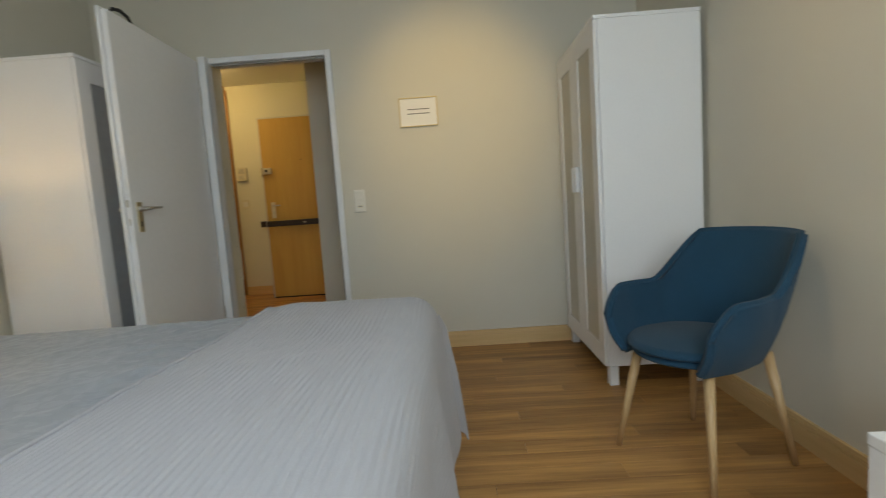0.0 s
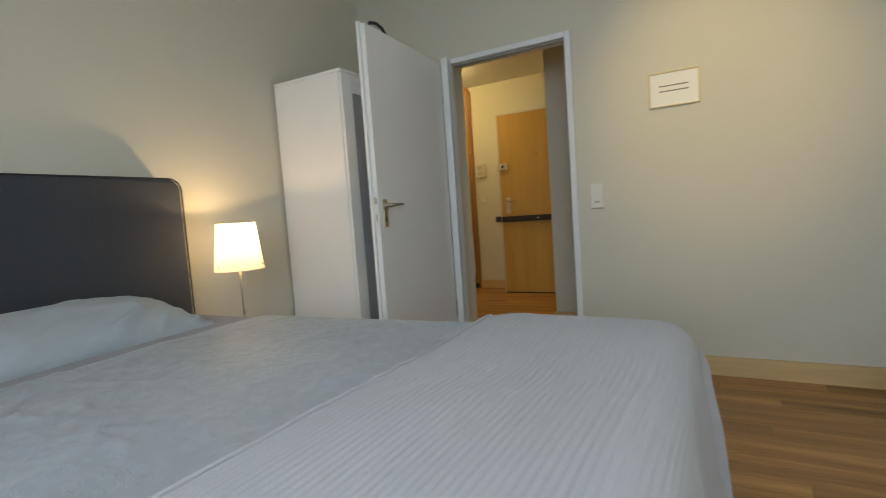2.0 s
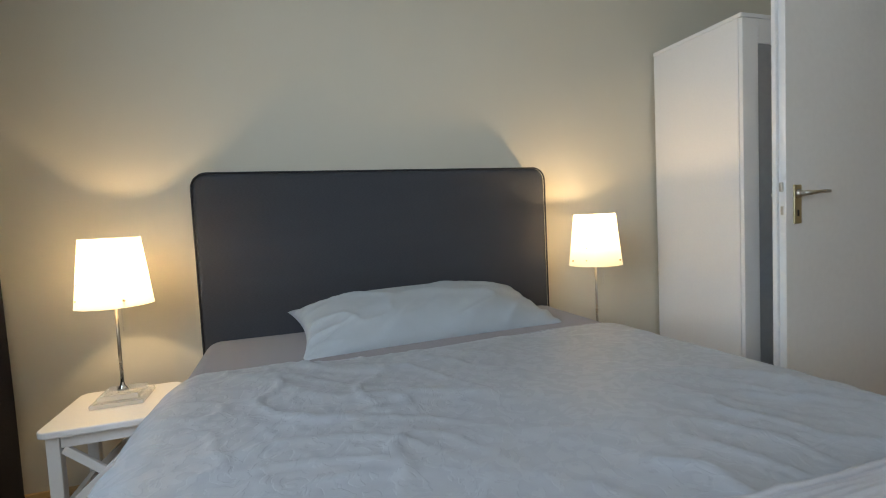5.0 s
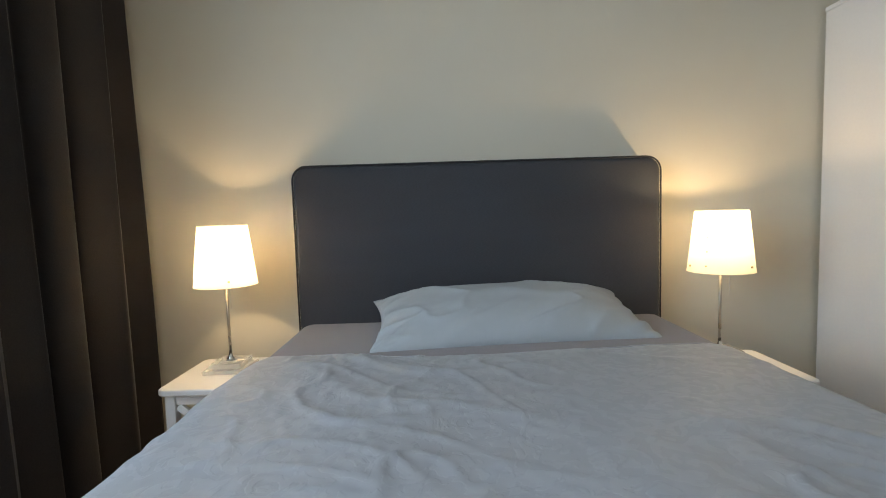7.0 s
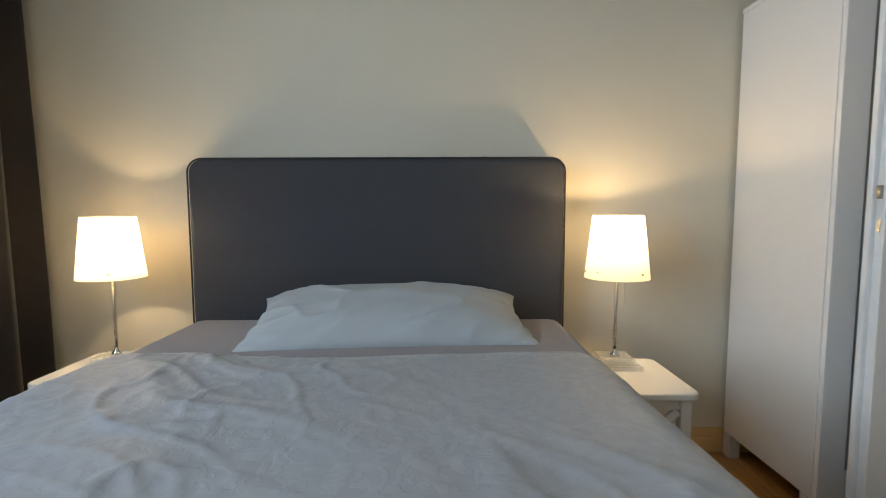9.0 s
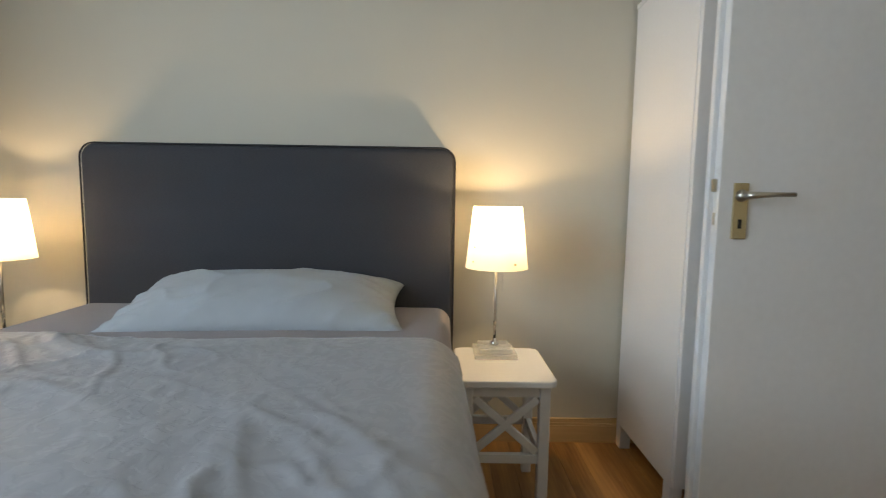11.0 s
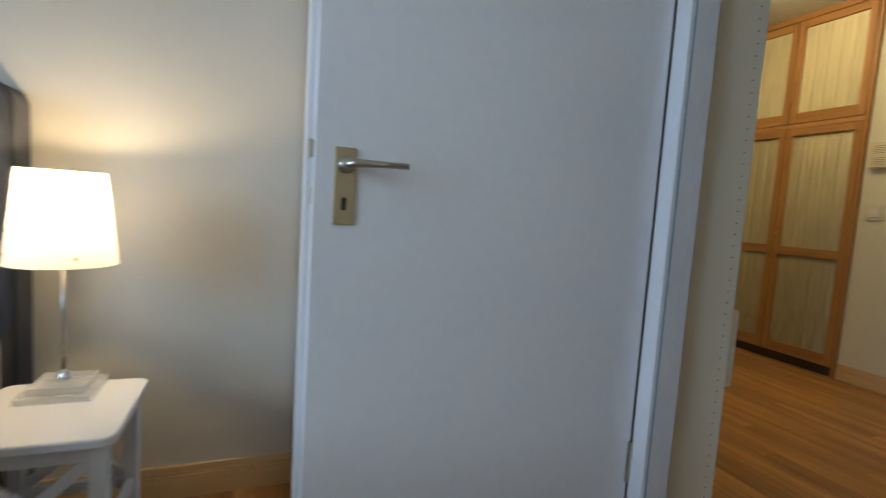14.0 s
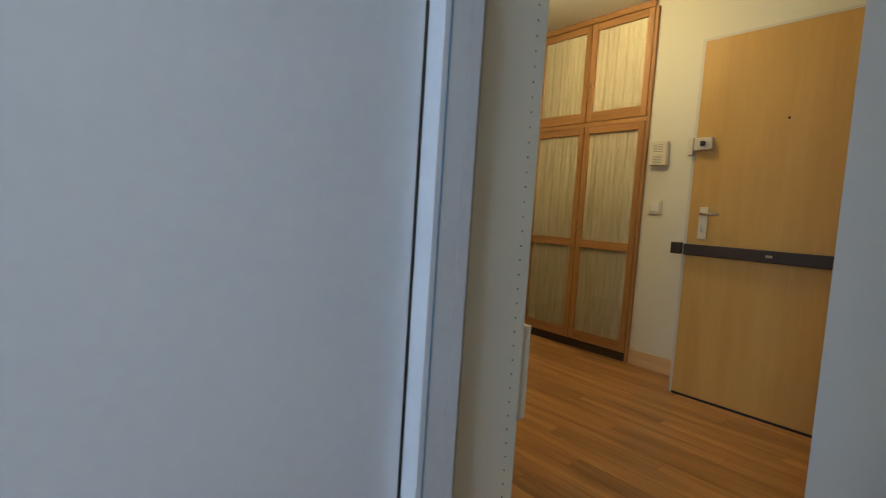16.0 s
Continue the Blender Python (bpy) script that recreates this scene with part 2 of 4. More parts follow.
M_PANE = glass("window_glass", (1, 1, 1), 0.0)
M_BLUELINE = material("blue_grey_groove", (0.22, 0.34, 0.46), 0.6)
M_HOLE = material("dark_pin_hole", (0.16, 0.13, 0.08), 0.9)


# ---------------------------------------------------------------- mesh helpers
def box(bm, lo, hi, bevel=0.0, seg=2):
    r = bmesh.ops.create_cube(bm, size=1.0)
    vs = r["verts"]
    c, s = [(a + b) / 2 for a, b in zip(lo, hi)], [b - a for a, b in zip(lo, hi)]
    for v in vs:
        v.co = Vector((v.co.x * s[0] + c[0], v.co.y * s[1] + c[1], v.co.z * s[2] + c[2]))
    if bevel:
        es = list({e for v in vs for e in v.link_edges})
        bmesh.ops.bevel(bm, geom=es, offset=bevel, segments=seg, profile=0.5, affect="EDGES")
    return bm


def boxes(*parts, bevel=0.0):
    bm = bmesh.new()
    for lo, hi in parts:
        box(bm, lo, hi, bevel)
    return bm


def turned(profile, n=32, caps=True):
    """A body of revolution about z from (radius, z) pairs."""
    bm = bmesh.new()
    rings = [[bm.verts.new((r * math.cos(2 * math.pi * i / n), r * math.sin(2 * math.pi * i / n), z)) for i in range(n)] for r, z in profile]
    for a, b in zip(rings, rings[1:]):
        for i in range(n):
            bm.faces.new((a[i], a[(i + 1) % n], b[(i + 1) % n], b[i]))
    if caps:
        bm.faces.new(rings[0][::-1])
        bm.faces.new(rings[-1])
    return bm


def tube(points, r, n=8):
    """A round rod along points."""
    bm = bmesh.new()
    pts = [Vector(p) for p in points]
    rings = []
    for i, p in enumerate(pts):
        d = (pts[min(i + 1, len(pts) - 1)] - pts[max(i - 1, 0)]).normalized()
        u = d.orthogonal().normalized() if not rings else (uu - d * uu.dot(d)).normalized()
        uu = u
        w = d.cross(u)
        rr = r[i] if isinstance(r, (list, tuple)) else r
        rings.append([bm.verts.new(p + rr * (math.cos(2 * math.pi * k / n) * u + math.sin(2 * math.pi * k / n) * w)) for k in range(n)])
    for a, b in zip(rings, rings[1:]):
        for k in range(n):
            bm.faces.new((a[k], a[(k + 1) % n], b[(k + 1) % n], b[k]))
    bm.faces.new(rings[0][::-1])
    bm.faces.new(rings[-1])
    return bm


def sheet(nu, nv, fn):
    """A grid of quads from fn(u, v), u and v from 0 to 1."""
    bm = bmesh.new()
    g = [[bm.verts.new(fn(i / nu, j / nv)) for j in range(nv + 1)] for i in range(nu + 1)]
    for i in range(nu):
        for j in range(nv):
            bm.faces.new((g[i][j], g[i + 1][j], g[i + 1][j + 1], g[i][j + 1]))
    return bm


def thicken(bm, d):
    """Give an open sheet a thickness of d on its lower side."""
    bmesh.ops.recalc_face_normals(bm, faces=bm.faces[:])
    bmesh.ops.solidify(bm, geom=bm.faces[:], thickness=d)
    return bm


def mesh_of(name, bm, mat, smooth=False):
    bmesh.ops.recalc_face_normals(bm, faces=bm.faces[:])
    me = bpy.data.meshes.new(name)
    bm.to_mesh(me)
    bm.free()
    me.materials.append(mat)
    if smooth:
        for p in me.polygons:
            p.use_smooth = True
    return me


def thing(name, label, category, at=(0, 0, 0), rz=0.0, group="", kind=""):
    ob = new(name)
    ob.empty_display_size = 0.05
    ob.matrix_basis = pose(*at, 0, 0, rz)
    return tagged(ob, label, category, group, kind)


def part(name, bm, mat, parent=None, label="", smooth=False):
    ob = new(name, mesh_of(name, bm, mat, smooth))
    ob.parent = parent
    return tagged(ob, label) if label else ob


def single(name, bm, mat, label, category, kind="", smooth=False, at=None, rz=0.0):
    """A thing of one mesh."""
    ob = new(name, mesh_of(name, bm, mat, smooth))
    if at:
        ob.matrix_basis = pose(*at, 0, 0, rz)
    return tagged(ob, label, category, "", kind)


def structure(name, bm, mat, label):
    return single(name, bm, mat, label, name.split("_")[0], "structure")


# ---------------------------------------------------------------- structure
floor = structure("floor", boxes(((-2.2, YS - 0.2, -0.06), (XE + 0.2, YH + 0.2, -0.012))), M_GAP, "oak laminate plank floor through bedroom and hall")
structure("ceiling", boxes(((-0.2, YS - 0.2, HC), (XE + 0.2, YD + 0.3, HC + 0.1))), M_CEIL, "plain white painted bedroom ceiling")
structure("ceiling_hall", boxes(((-2.3, YD + WT, HH), (XE + 0.2, YH + 0.3, HH + 0.1))), M_CEIL, "plain white painted hall ceiling")
structure("wall_west", boxes(((XW - WT, YS - 0.2, -0.06), (XW, YD + WT, HC))), M_WALL, "pale greige painted wall behind the bed")
structure("wall_east", boxes(((XE, YS - 0.2, -0.06), (XE + WT, YD + WT, HC))), M_WALL, "pale greige painted bedroom wall")
structure("wall_north", boxes(((XW, YD, -0.06), (DX0 - 0.02, YD + 0.05, HC)), ((DX1 + 0.02, YD, -0.06), (XE, YD + WT, HC)),
                              ((DX0 - 0.02, YD, DH + 0.02), (DX1 + 0.02, YD + WT, HC))), M_WALL, "pale greige painted wall with the bedroom doorway")
WX0, WX1, WZ0, WZ1 = 1.25, 3.05, 0.82, 2.32
structure("wall_south", boxes(((XW, YS - 0.2, -0.06), (WX0, YS, HC)), ((WX1, YS - 0.2, -0.06), (XE, YS, HC)),
                              ((WX0, YS - 0.2, -0.06), (WX1, YS, WZ0)), ((WX0, YS - 0.2, WZ1), (WX1, YS, HC))), M_WALL, "pale greige painted window wall")
structure("wall_hall_north", boxes(((-2.2, YH, -0.06), (XE, YH + WT, HC))), M_HALLWALL, "warm cream painted hall wall beside the entrance door")
structure("wall_hall_west", boxes(((-2.2 - WT, YD, -0.06), (-2.2, YH + WT, HC))), M_HALLWALL, "cream painted end wall of the hall")
structure("wall_hall_south", boxes(((-2.2, YD + 0.002, -0.06), (XW - WT, YD + WT, HC))), M_HALLWALL, "cream painted hall wall")
structure("wall_hall_east", boxes(((XN, YN, -0.06), (XE, YH, HC))), M_WALL, "pale painted projecting wall corner in the hall")
structure("wall_hall_side", boxes(((XE, YD + WT, -0.06), (XE + WT, YN, HC))), M_HALLWALL, "cream painted hall side wall")

window = thing("window_1", "white framed window above a painted sill", "window", kind="structure")
fr = 0.06
part("window_frame", boxes(((WX0, YS - 0.14, WZ0), (WX0 + fr, YS - 0.08, WZ1)), ((WX1 - fr, YS - 0.14, WZ0), (WX1, YS - 0.08, WZ1)),
                           ((WX0 + fr, YS - 0.14, WZ0), (WX1 - fr, YS - 0.08, WZ0 + fr)), ((WX0 + fr, YS - 0.14, WZ1 - fr), (WX1 - fr, YS - 0.08, WZ1)),
                           ((2.12, YS - 0.14, WZ0 + fr), (2.18, YS - 0.08, WZ1 - fr))), M_FRAME, window)
part("window_sill", boxes(((WX0 - 0.03, YS - 0.08, WZ0 - 0.03), (WX1 + 0.03, YS + 0.1, WZ0 - 0.002)), bevel=0.006), M_FRAME, window)
for a, b in ((WX0 + fr, 2.12), (2.18, WX1 - fr)):
    g = part("pane", boxes(((a, YS - 0.115, WZ0 + fr), (b, YS - 0.107, WZ1 - fr))), M_PANE, window)
    g.visible_shadow = False


def skirting(name, lo, hi, face):
    """A board with two grooves along its upper edge, face: the side that shows."""
    bm = bmesh.new()
    ax = 0 if face in "+x-x" and "x" in face else 1
    for z0, z1, inset in ((0.0, 0.074, 0.0), (0.074, 0.078, 0.004), (0.078, 0.086, 0.001), (0.086, 0.089, 0.005), (0.089, 0.104, 0.003)):
        a, b = list(lo) + [z0], list(hi) + [z1]
        if face[0] == "+":
            b[ax] -= inset
        else:
            a[ax] += inset
        box(bm, a, b)
    return structure(name, bm, M_SKIRT_Y if ax == 0 else M_SKIRT, "pale grooved wooden skirting board along the wall foot")


skirting("baseboard_west", (XW, YS), (XW + 0.016, YD), "+x")
skirting("baseboard_east", (XE - 0.016, YS), (XE, YD - 0.016), "-x")
skirting("baseboard_north", (1.545, YD - 0.016), (XE, YD), "-y")
skirting("baseboard_hall", (-0.335, YH - 0.016), (0.10, YH), "-y")
skirting("baseboard_hall_corner", (XN - 0.016, YN - 0.016), (XE, YN), "-y")

# bedroom door: frame, lining and open leaf
door_frame = thing("door_frame_1", "white painted steel door frame round the open doorway", "door frame", kind="structure")
FX0, FX1, FZ = 0.700, 1.541, 2.003
bm = bmesh.new()
box(bm, (FX0, YD - 0.062, 0), (DX0, YD, FZ), 0.002)
box(bm, (DX1, YD - 0.016, 0), (FX1, YD, FZ), 0.004)
box(bm, (DX0, YD - 0.016, DH), (DX1, YD, FZ), 0.004)
part("casing", bm, M_FRAME, door_frame)
bm = bmesh.new()
box(bm, (DX0 - 0.02, YD, 0), (DX0, YD + 0.026, DH + 0.02))
box(bm, (DX1, YD, 0), (DX1 + 0.02, YD + WT, DH + 0.02))
box(bm, (DX0, YD, DH), (DX1, YD + WT, DH + 0.02))
part("lining", bm, M_FRAME, door_frame)
bm = bmesh.new()
box(bm, (DX1 - 0.012, YD + 0.012, 0), (DX1, YD + 0.026, DH), 0.003)
box(bm, (DX0 + 0.012, YD + 0.012, DH - 0.012), (DX1 - 0.012, YD + 0.026, DH), 0.003)
part("seal", bm, M_SEAL, door_frame, "grey rubber seal")
part("paint_line", boxes(((DX0, YD - 0.050, 0.0), (DX0 + 0.0008, YD - 0.0455, DH))), M_BLUELINE, door_frame, "bluish groove in the door frame")

# leaf in its own axes: from the hinge along +x, face towards -y
LEAF_L, LEAF_H, LEAF_T = 0.860, 1.985, 0.045
HINGE = (0.697, YD - 0.066)
LEAF_RZ = -88.0
door = thing("door_1", "white painted flush door leaf standing open", "door", (HINGE[0], HINGE[1], 0.0), LEAF_RZ, kind="structure")
part("leaf", boxes(((0.0, -0.027, 0.012), (LEAF_L - 0.013, 0, LEAF_H - 0.013)), bevel=0.002), M_DOORPAINT, door)
part("rebate_lip", boxes(((0.012, -LEAF_T, 0.012), (LEAF_L, -0.0275, LEAF_H)), bevel=0.003), M_DOORPAINT, door)
part("hinge_seal", boxes(((-0.003, -0.024, 0.012), (-0.0005, -0.004, LEAF_H - 0.015))), M_SEAL, door, "dark rubber seal")
for z in (0.28, 1.70):
    part("hinge", turned([(0.008, z), (0.008, z + 0.11)], 12), M_STEEL, door)
PX = LEAF_L - 0.070
for side in (1, -1):
    y0 = 0.0 if side > 0 else -LEAF_T
    lo, hi = sorted((y0, y0 + side * 0.006))
    plate = part("handle_plate", boxes(((PX - 0.020, lo, 0.932), (PX + 0.020, hi, 1.079)), bevel=0.002), M_BRASS, door, "pale brass handle plate")
    yk = y0 + side * 0.007
    part("keyhole", boxes(((PX - 0.005, min(y0, yk), 0.960), (PX + 0.005, max(y0, yk), 0.984))), M_BLACK, plate)
    ys = y0 + side * 0.048
    part("rosette", tube([(PX, y0 + side * 0.0062, 1.046), (PX, y0 + side * 0.012, 1.046), (PX, y0 + side * 0.022, 1.046)], [0.0165, 0.0155, 0.0105], 20), M_STEEL, plate, "conical steel rosette", True)
    for zs in (0.940, 1.071):
        part("screw", tube([(PX, y0 + side * 0.0055, zs), (PX, y0 + side * 0.0072, zs)], 0.0032, 10), M_BRASS, plate)
    part("lever", tube([(PX, y0, 1.046), (PX, y0 + side * 0.03, 1.046), (PX, ys - side * 0.004, 1.046), (PX - 0.012, ys, 1.047), (PX - 0.05, ys, 1.049), (PX - 0.112, ys, 1.050)],
                       [0.010, 0.010, 0.010, 0.009, 0.007, 0.006], 12), M_STEEL, plate, "satin steel lever", True)
part("lock_front_plate", boxes(((LEAF_L - 0.013, -0.023, 0.90), (LEAF_L - 0.0122, -0.005, 1.12))), M_FRAME, door, "white painted lock front")
part("latch_bolt", boxes(((LEAF_L - 0.0122, -0.021, 1.055), (LEAF_L - 0.002, -0.007, 1.090)), bevel=0.003), M_STEEL, door)
part("dead_bolt", boxes(((LEAF_L - 0.0122, -0.019, 0.968), (LEAF_L - 0.010, -0.009, 1.000)), bevel=0.0008), M_STEEL, door)

# a thin dark hook strap over the top of the leaf
single("over_door_hook", tube([(0.56, -0.050, 1.95), (0.575, -0.050, 2.0), (0.60, -0.050, 2.026), (0.66, -0.050, 2.036), (0.72, -0.050, 2.022), (0.742, -0.050, 1.998), (0.75, -0.050, 1.95)], 0.009),
       M_BLACK, "thin black hook strap hanging over the door top", "hook", at=(HINGE[0], HINGE[1], 0), rz=LEAF_RZ)

# hall shelf unit whose side panel closes the doorway's edge
shelf = thing("hall_shelf", "cream melamine shelf unit side with rows of pin holes", "shelf", (0.684, YD + 0.052, 0))
part("side_panel", boxes(((0.0, 0.0, 0.0), (0.016, 0.205, 2.30)), bevel=0.001), M_PANEL, shelf)
part("back_panel", boxes(((-0.60, 0.0, 0.0), (-0.002, 0.008, 2.30))), M_PANEL, shelf)
part("other_side_panel", boxes(((-0.618, 0.0, 0.0), (-0.602, 0.205, 2.30))), M_PANEL, shelf)
part("drawer_front", boxes(((-0.60, 0.207, 0.51), (0.004, 0.245, 0.735)), bevel=0.002), M_PANEL, shelf)
for z in (0.1, 0.8, 1.2, 1.6):
    part("shelf_board", boxes(((-0.600, 0.010, z), (-0.002, 0.200, z + 0.018))), M_PANEL, shelf)
hole = mesh_of("pin_hole", boxes(((0.016, 0.1715, 0.0), (0.0168, 0.1745, 0.004))), M_HOLE)
for i in range(56):
    o = new("pin_hole", hole)
    o.parent, o.location = shelf, (0, 0, 0.12 + i * 0.032)

# ---------------------------------------------------------------- hall: closet and entrance door
closet = thing("built_in_closet", "orange pine built-in closet with curtained glass doors", "closet", (-0.360, YH, 0))
CW = 0.49


def closet_door(x1, z0, z1, rails, name):
    x0 = x1 - CW + 0.006
    st = 0.045
    d = part(name, boxes(((x0, -0.005, z0), (x1, -0.002, z1))), M_ORANGE, closet)
    for a in (x0, x1 - st):
        part("stile", boxes(((a, -0.03, z0), (a + st, -0.0055, z1)), bevel=0.003), M_ORANGE, d)
    zs = [z0] + rails + [z1]
    for i, z in enumerate(zs):
        a, b = (z, z + 0.075) if i == 0 else ((z - 0.055, z) if i == len(zs) - 1 else (z - 0.03, z + 0.03))
        part("rail", boxes(((x0 + st, -0.029, a), (x1 - st, -0.0055, b)), bevel=0.003), M_ORANGE_X, d)
    for i, (a, b) in enumerate(zip(zs, zs[1:])):
        lo = a + (0.075 if i == 0 else 0.03)
        hi = b - (0.055 if i == len(zs) - 2 else 0.03)
        n = 60
        ph = random.random() * 6
        bm = sheet(n, 1, lambda u, v: (x0 + st + u * (CW - 0.006 - 2 * st), -0.012 + 0.004 * math.sin(u * 46 + ph) * math.sin(u * 17 + 1), lo + v * (hi - lo)))
        part("curtain_panel", bm, M_CLOSETCLOTH, d, "streaked beige gathered curtain", True)
        pane = part("pane", boxes(((x0 + st - 0.004, -0.0215, lo - 0.004), (x1 - st + 0.004, -0.0185, hi + 0.004))), M_PANE, d, "clear glass pane")
        pane.visible_shadow = False
    return d


for k in range(3):
    x1 = -k * CW - 0.003
    d = closet_door(x1, 0.066, 1.705, [0.818], "lower_door")
    part("key", boxes(((x1 - CW + 0.02, -0.05, 0.93), (x1 - CW + 0.03, -0.03, 0.955)), bevel=0.002), M_BRASS, d)
    d = closet_door(x1, 1.740, 2.470, [], "upper_door")
    part("handle", boxes(((x1 - CW + 0.016, -0.052, 1.89), (x1 - CW + 0.034, -0.03, 2.03)), bevel=0.005), M_ORANGE, d)
part("plinth", boxes(((-1.52, -0.010, 0.0), (-0.002, -0.002, 0.062))), M_BAR, closet, "dark recessed plinth")
part("top_rail", boxes(((-1.52, -0.034, 2.473), (0.0, -0.002, HH - 0.002))), M_ORANGE_X, closet)
part("cross_rail", boxes(((-1.52, -0.024, 1.708), (0.0, -0.002, 1.737))), M_ORANGE_X, closet)
part("side_trim", boxes(((0.002, -0.028, 0.0), (0.022, -0.002, 2.47))), M_ORANGE, closet)

edoor = thing("door_2", "honey-coloured veneered entrance door with a security bar", "door", (0, YE, 0), kind="structure")
EX0, EX1, EH = 0.125, 1.02, 2.048
part("leaf", boxes(((EX0, 0, 0.014), (EX1, 0.045, EH)), bevel=0.003), M_ENTR, edoor)
part("frame", boxes(((EX0 - 0.022, 0.012, 0), (EX0 - 0.003, YH - YE, EH + 0.018)), ((EX1 + 0.003, 0.012, 0), (EX1 + 0.022, YH - YE, EH + 0.018)),
                    ((EX0 - 0.003, 0.012, EH + 0.003), (EX1 + 0.003, YH - YE, EH + 0.018)), bevel=0.002), M_ENTFRAME, edoor)
part("threshold", boxes(((EX0, 0.004, 0), (EX1, 0.05, 0.013))), M_BLACK, edoor)
bar = part("security_bar", boxes(((EX0 + 0.005, -0.04, 0.832), (EX1 - 0.03, -0.004, 0.896)), bevel=0.004), M_BAR, edoor, "dark brown steel security bar")
part("bar_bracket", boxes(((EX0 - 0.075, -0.03, 0.832), (EX0 - 0.02, 0.012, 0.900)), bevel=0.005), M_BAR, bar)
part("bar_cylinder", boxes(((0.548, -0.05, 0.857), (0.580, -0.04, 0.872)), bevel=0.004), M_STEEL, bar)
part("spy_hole", boxes(((0.566, -0.004, 1.566), (0.578, 0.0, 1.578)), bevel=0.002), M_BLACK, edoor)
lockcase = part("rim_lock", boxes(((EX0 + 0.002, -0.03, 1.430), (EX0 + 0.100, -0.001, 1.500)), bevel=0.004), M_IVORY, edoor, "ivory rim lock box")
part("lock_knob", boxes(((EX0 + 0.04, -0.05, 1.452), (EX0 + 0.068, -0.03, 1.480)), bevel=0.008), M_BLACK, lockcase)
part("lock_keeper", boxes(((EX0 - 0.034, -0.022, 1.405), (EX0 - 0.006, 0.011, 1.505)), bevel=0.004), M_IVORY, lockcase)
eplate = part("handle_plate", boxes(((0.186, -0.008, 0.928), (0.232, 0.0, 1.110)), bevel=0.003), M_IVORY, edoor)
part("lever", tube([(0.209, -0.005, 1.072), (0.209, -0.045, 1.072), (0.229, -0.05, 1.072), (0.304, -0.05, 1.070)], 0.008, 10), M_STEEL, eplate, "steel lever", True)
part("key_cylinder", boxes(((0.202, -0.014, 0.970), (0.216, -0.008, 1.000)), bevel=0.003), M_STEEL, eplate)

icom = thing("intercom", "ivory wall intercom with two slotted grilles", "intercom", (-0.246, YH, 1.385))
part("housing", boxes(((-0.060, -0.035, 0.01), (0.060, -0.001, 0.168)), bevel=0.006), M_IVORY, icom)
for z0 in (0.025, 0.10):
    for k in range(5):
        part("slot", boxes(((-0.035, -0.0365, z0 + k * 0.011), (0.03, -0.0352, z0 + 0.004 + k * 0.011))), M_SEAL, icom)
for z0, z1 in ((1.32, 1.47), (1.505, 1.70)):
    notice = thing("notice_sheet", "white printed paper sheet taped to the hall wall", "paper sheet", (1.367, YN, 0), group="sheets on the hall wall")
    part("sheet", boxes(((-0.09, -0.0014, z0), (0.09, -0.0004, z1))), M_PAPER, notice)
    for k in range(int((z1 - z0 - 0.04) / 0.018)):
        part("text_line", boxes(((-0.072, -0.0019, z1 - 0.03 - k * 0.018), (0.03 + 0.04 * random.random(), -0.0015, z1 - 0.026 - k * 0.018))), M_INK, notice)
sw = thing("light_switch", "ivory rocker light switch on the hall wall", "switch", (-0.245, YH, 1.065))
part("plate", boxes(((-0.045, -0.010, 0.0), (0.045, -0.001, 0.10)), bevel=0.004), M_IVORY, sw)
part("rocker", boxes(((-0.030, -0.015, 0.018), (0.030, -0.010, 0.082)), bevel=0.003), M_PLASTIC, sw)

hl = thing("ceiling_spot", "small round ceiling spotlight in the hall", "ceiling light", (-0.45, 6.75, HH))
part("rim", turned([(0.03, -0.03), (0.05, -0.03), (0.055, 0.0), (0.03, 0.0)], 24, False), M_STEEL, hl)
M_GLOW = bpy.data.materials.new("warm_glowing_bulb")
M_GLOW.use_nodes = True
gb = M_GLOW.node_tree.nodes["Principled BSDF"]
gb.inputs["Emission Color"].default_value, gb.inputs["Emission Strength"].default_value = (1.0, 0.85, 0.55, 1), 25
part("bulb", turned([(0.012, -0.050), (0.026, -0.040), (0.028, -0.025), (0.012, -0.004)], 20), M_GLOW, hl, "glowing warm bulb", True)

# ---------------------------------------------------------------- bedroom: small wall things
sw = thing("wall_switch", "white switch above a socket in a double frame", "switch", (1.652, YD, 0.950))
part("frame", boxes(((-0.037, -0.009, 0.0), (0.037, -0.001, 0.146)), bevel=0.004), M_PLASTIC, sw)
part("rocker", boxes(((-0.026, -0.014, 0.084), (0.026, -0.009, 0.136)), bevel=0.003), M_PLASTIC, sw)
so = part("socket", boxes(((-0.026, -0.011, 0.010), (0.026, -0.009, 0.062)), bevel=0.001), M_PLASTIC, sw)
part("socket_well", boxes(((-0.018, -0.0122, 0.028), (0.018, -0.0111, 0.044)), bevel=0.0005), M_IVORY, so)
part("slot", boxes(((-0.013, -0.0128, 0.034), (0.013, -0.0123, 0.040))), M_SEAL, so)
# solid dark strip below the frame, put in as its shadow
part("painted_shadow", boxes(((-0.037, -0.006, -0.003), (0.037, -0.001, -0.0005))), M_SEAL, sw)

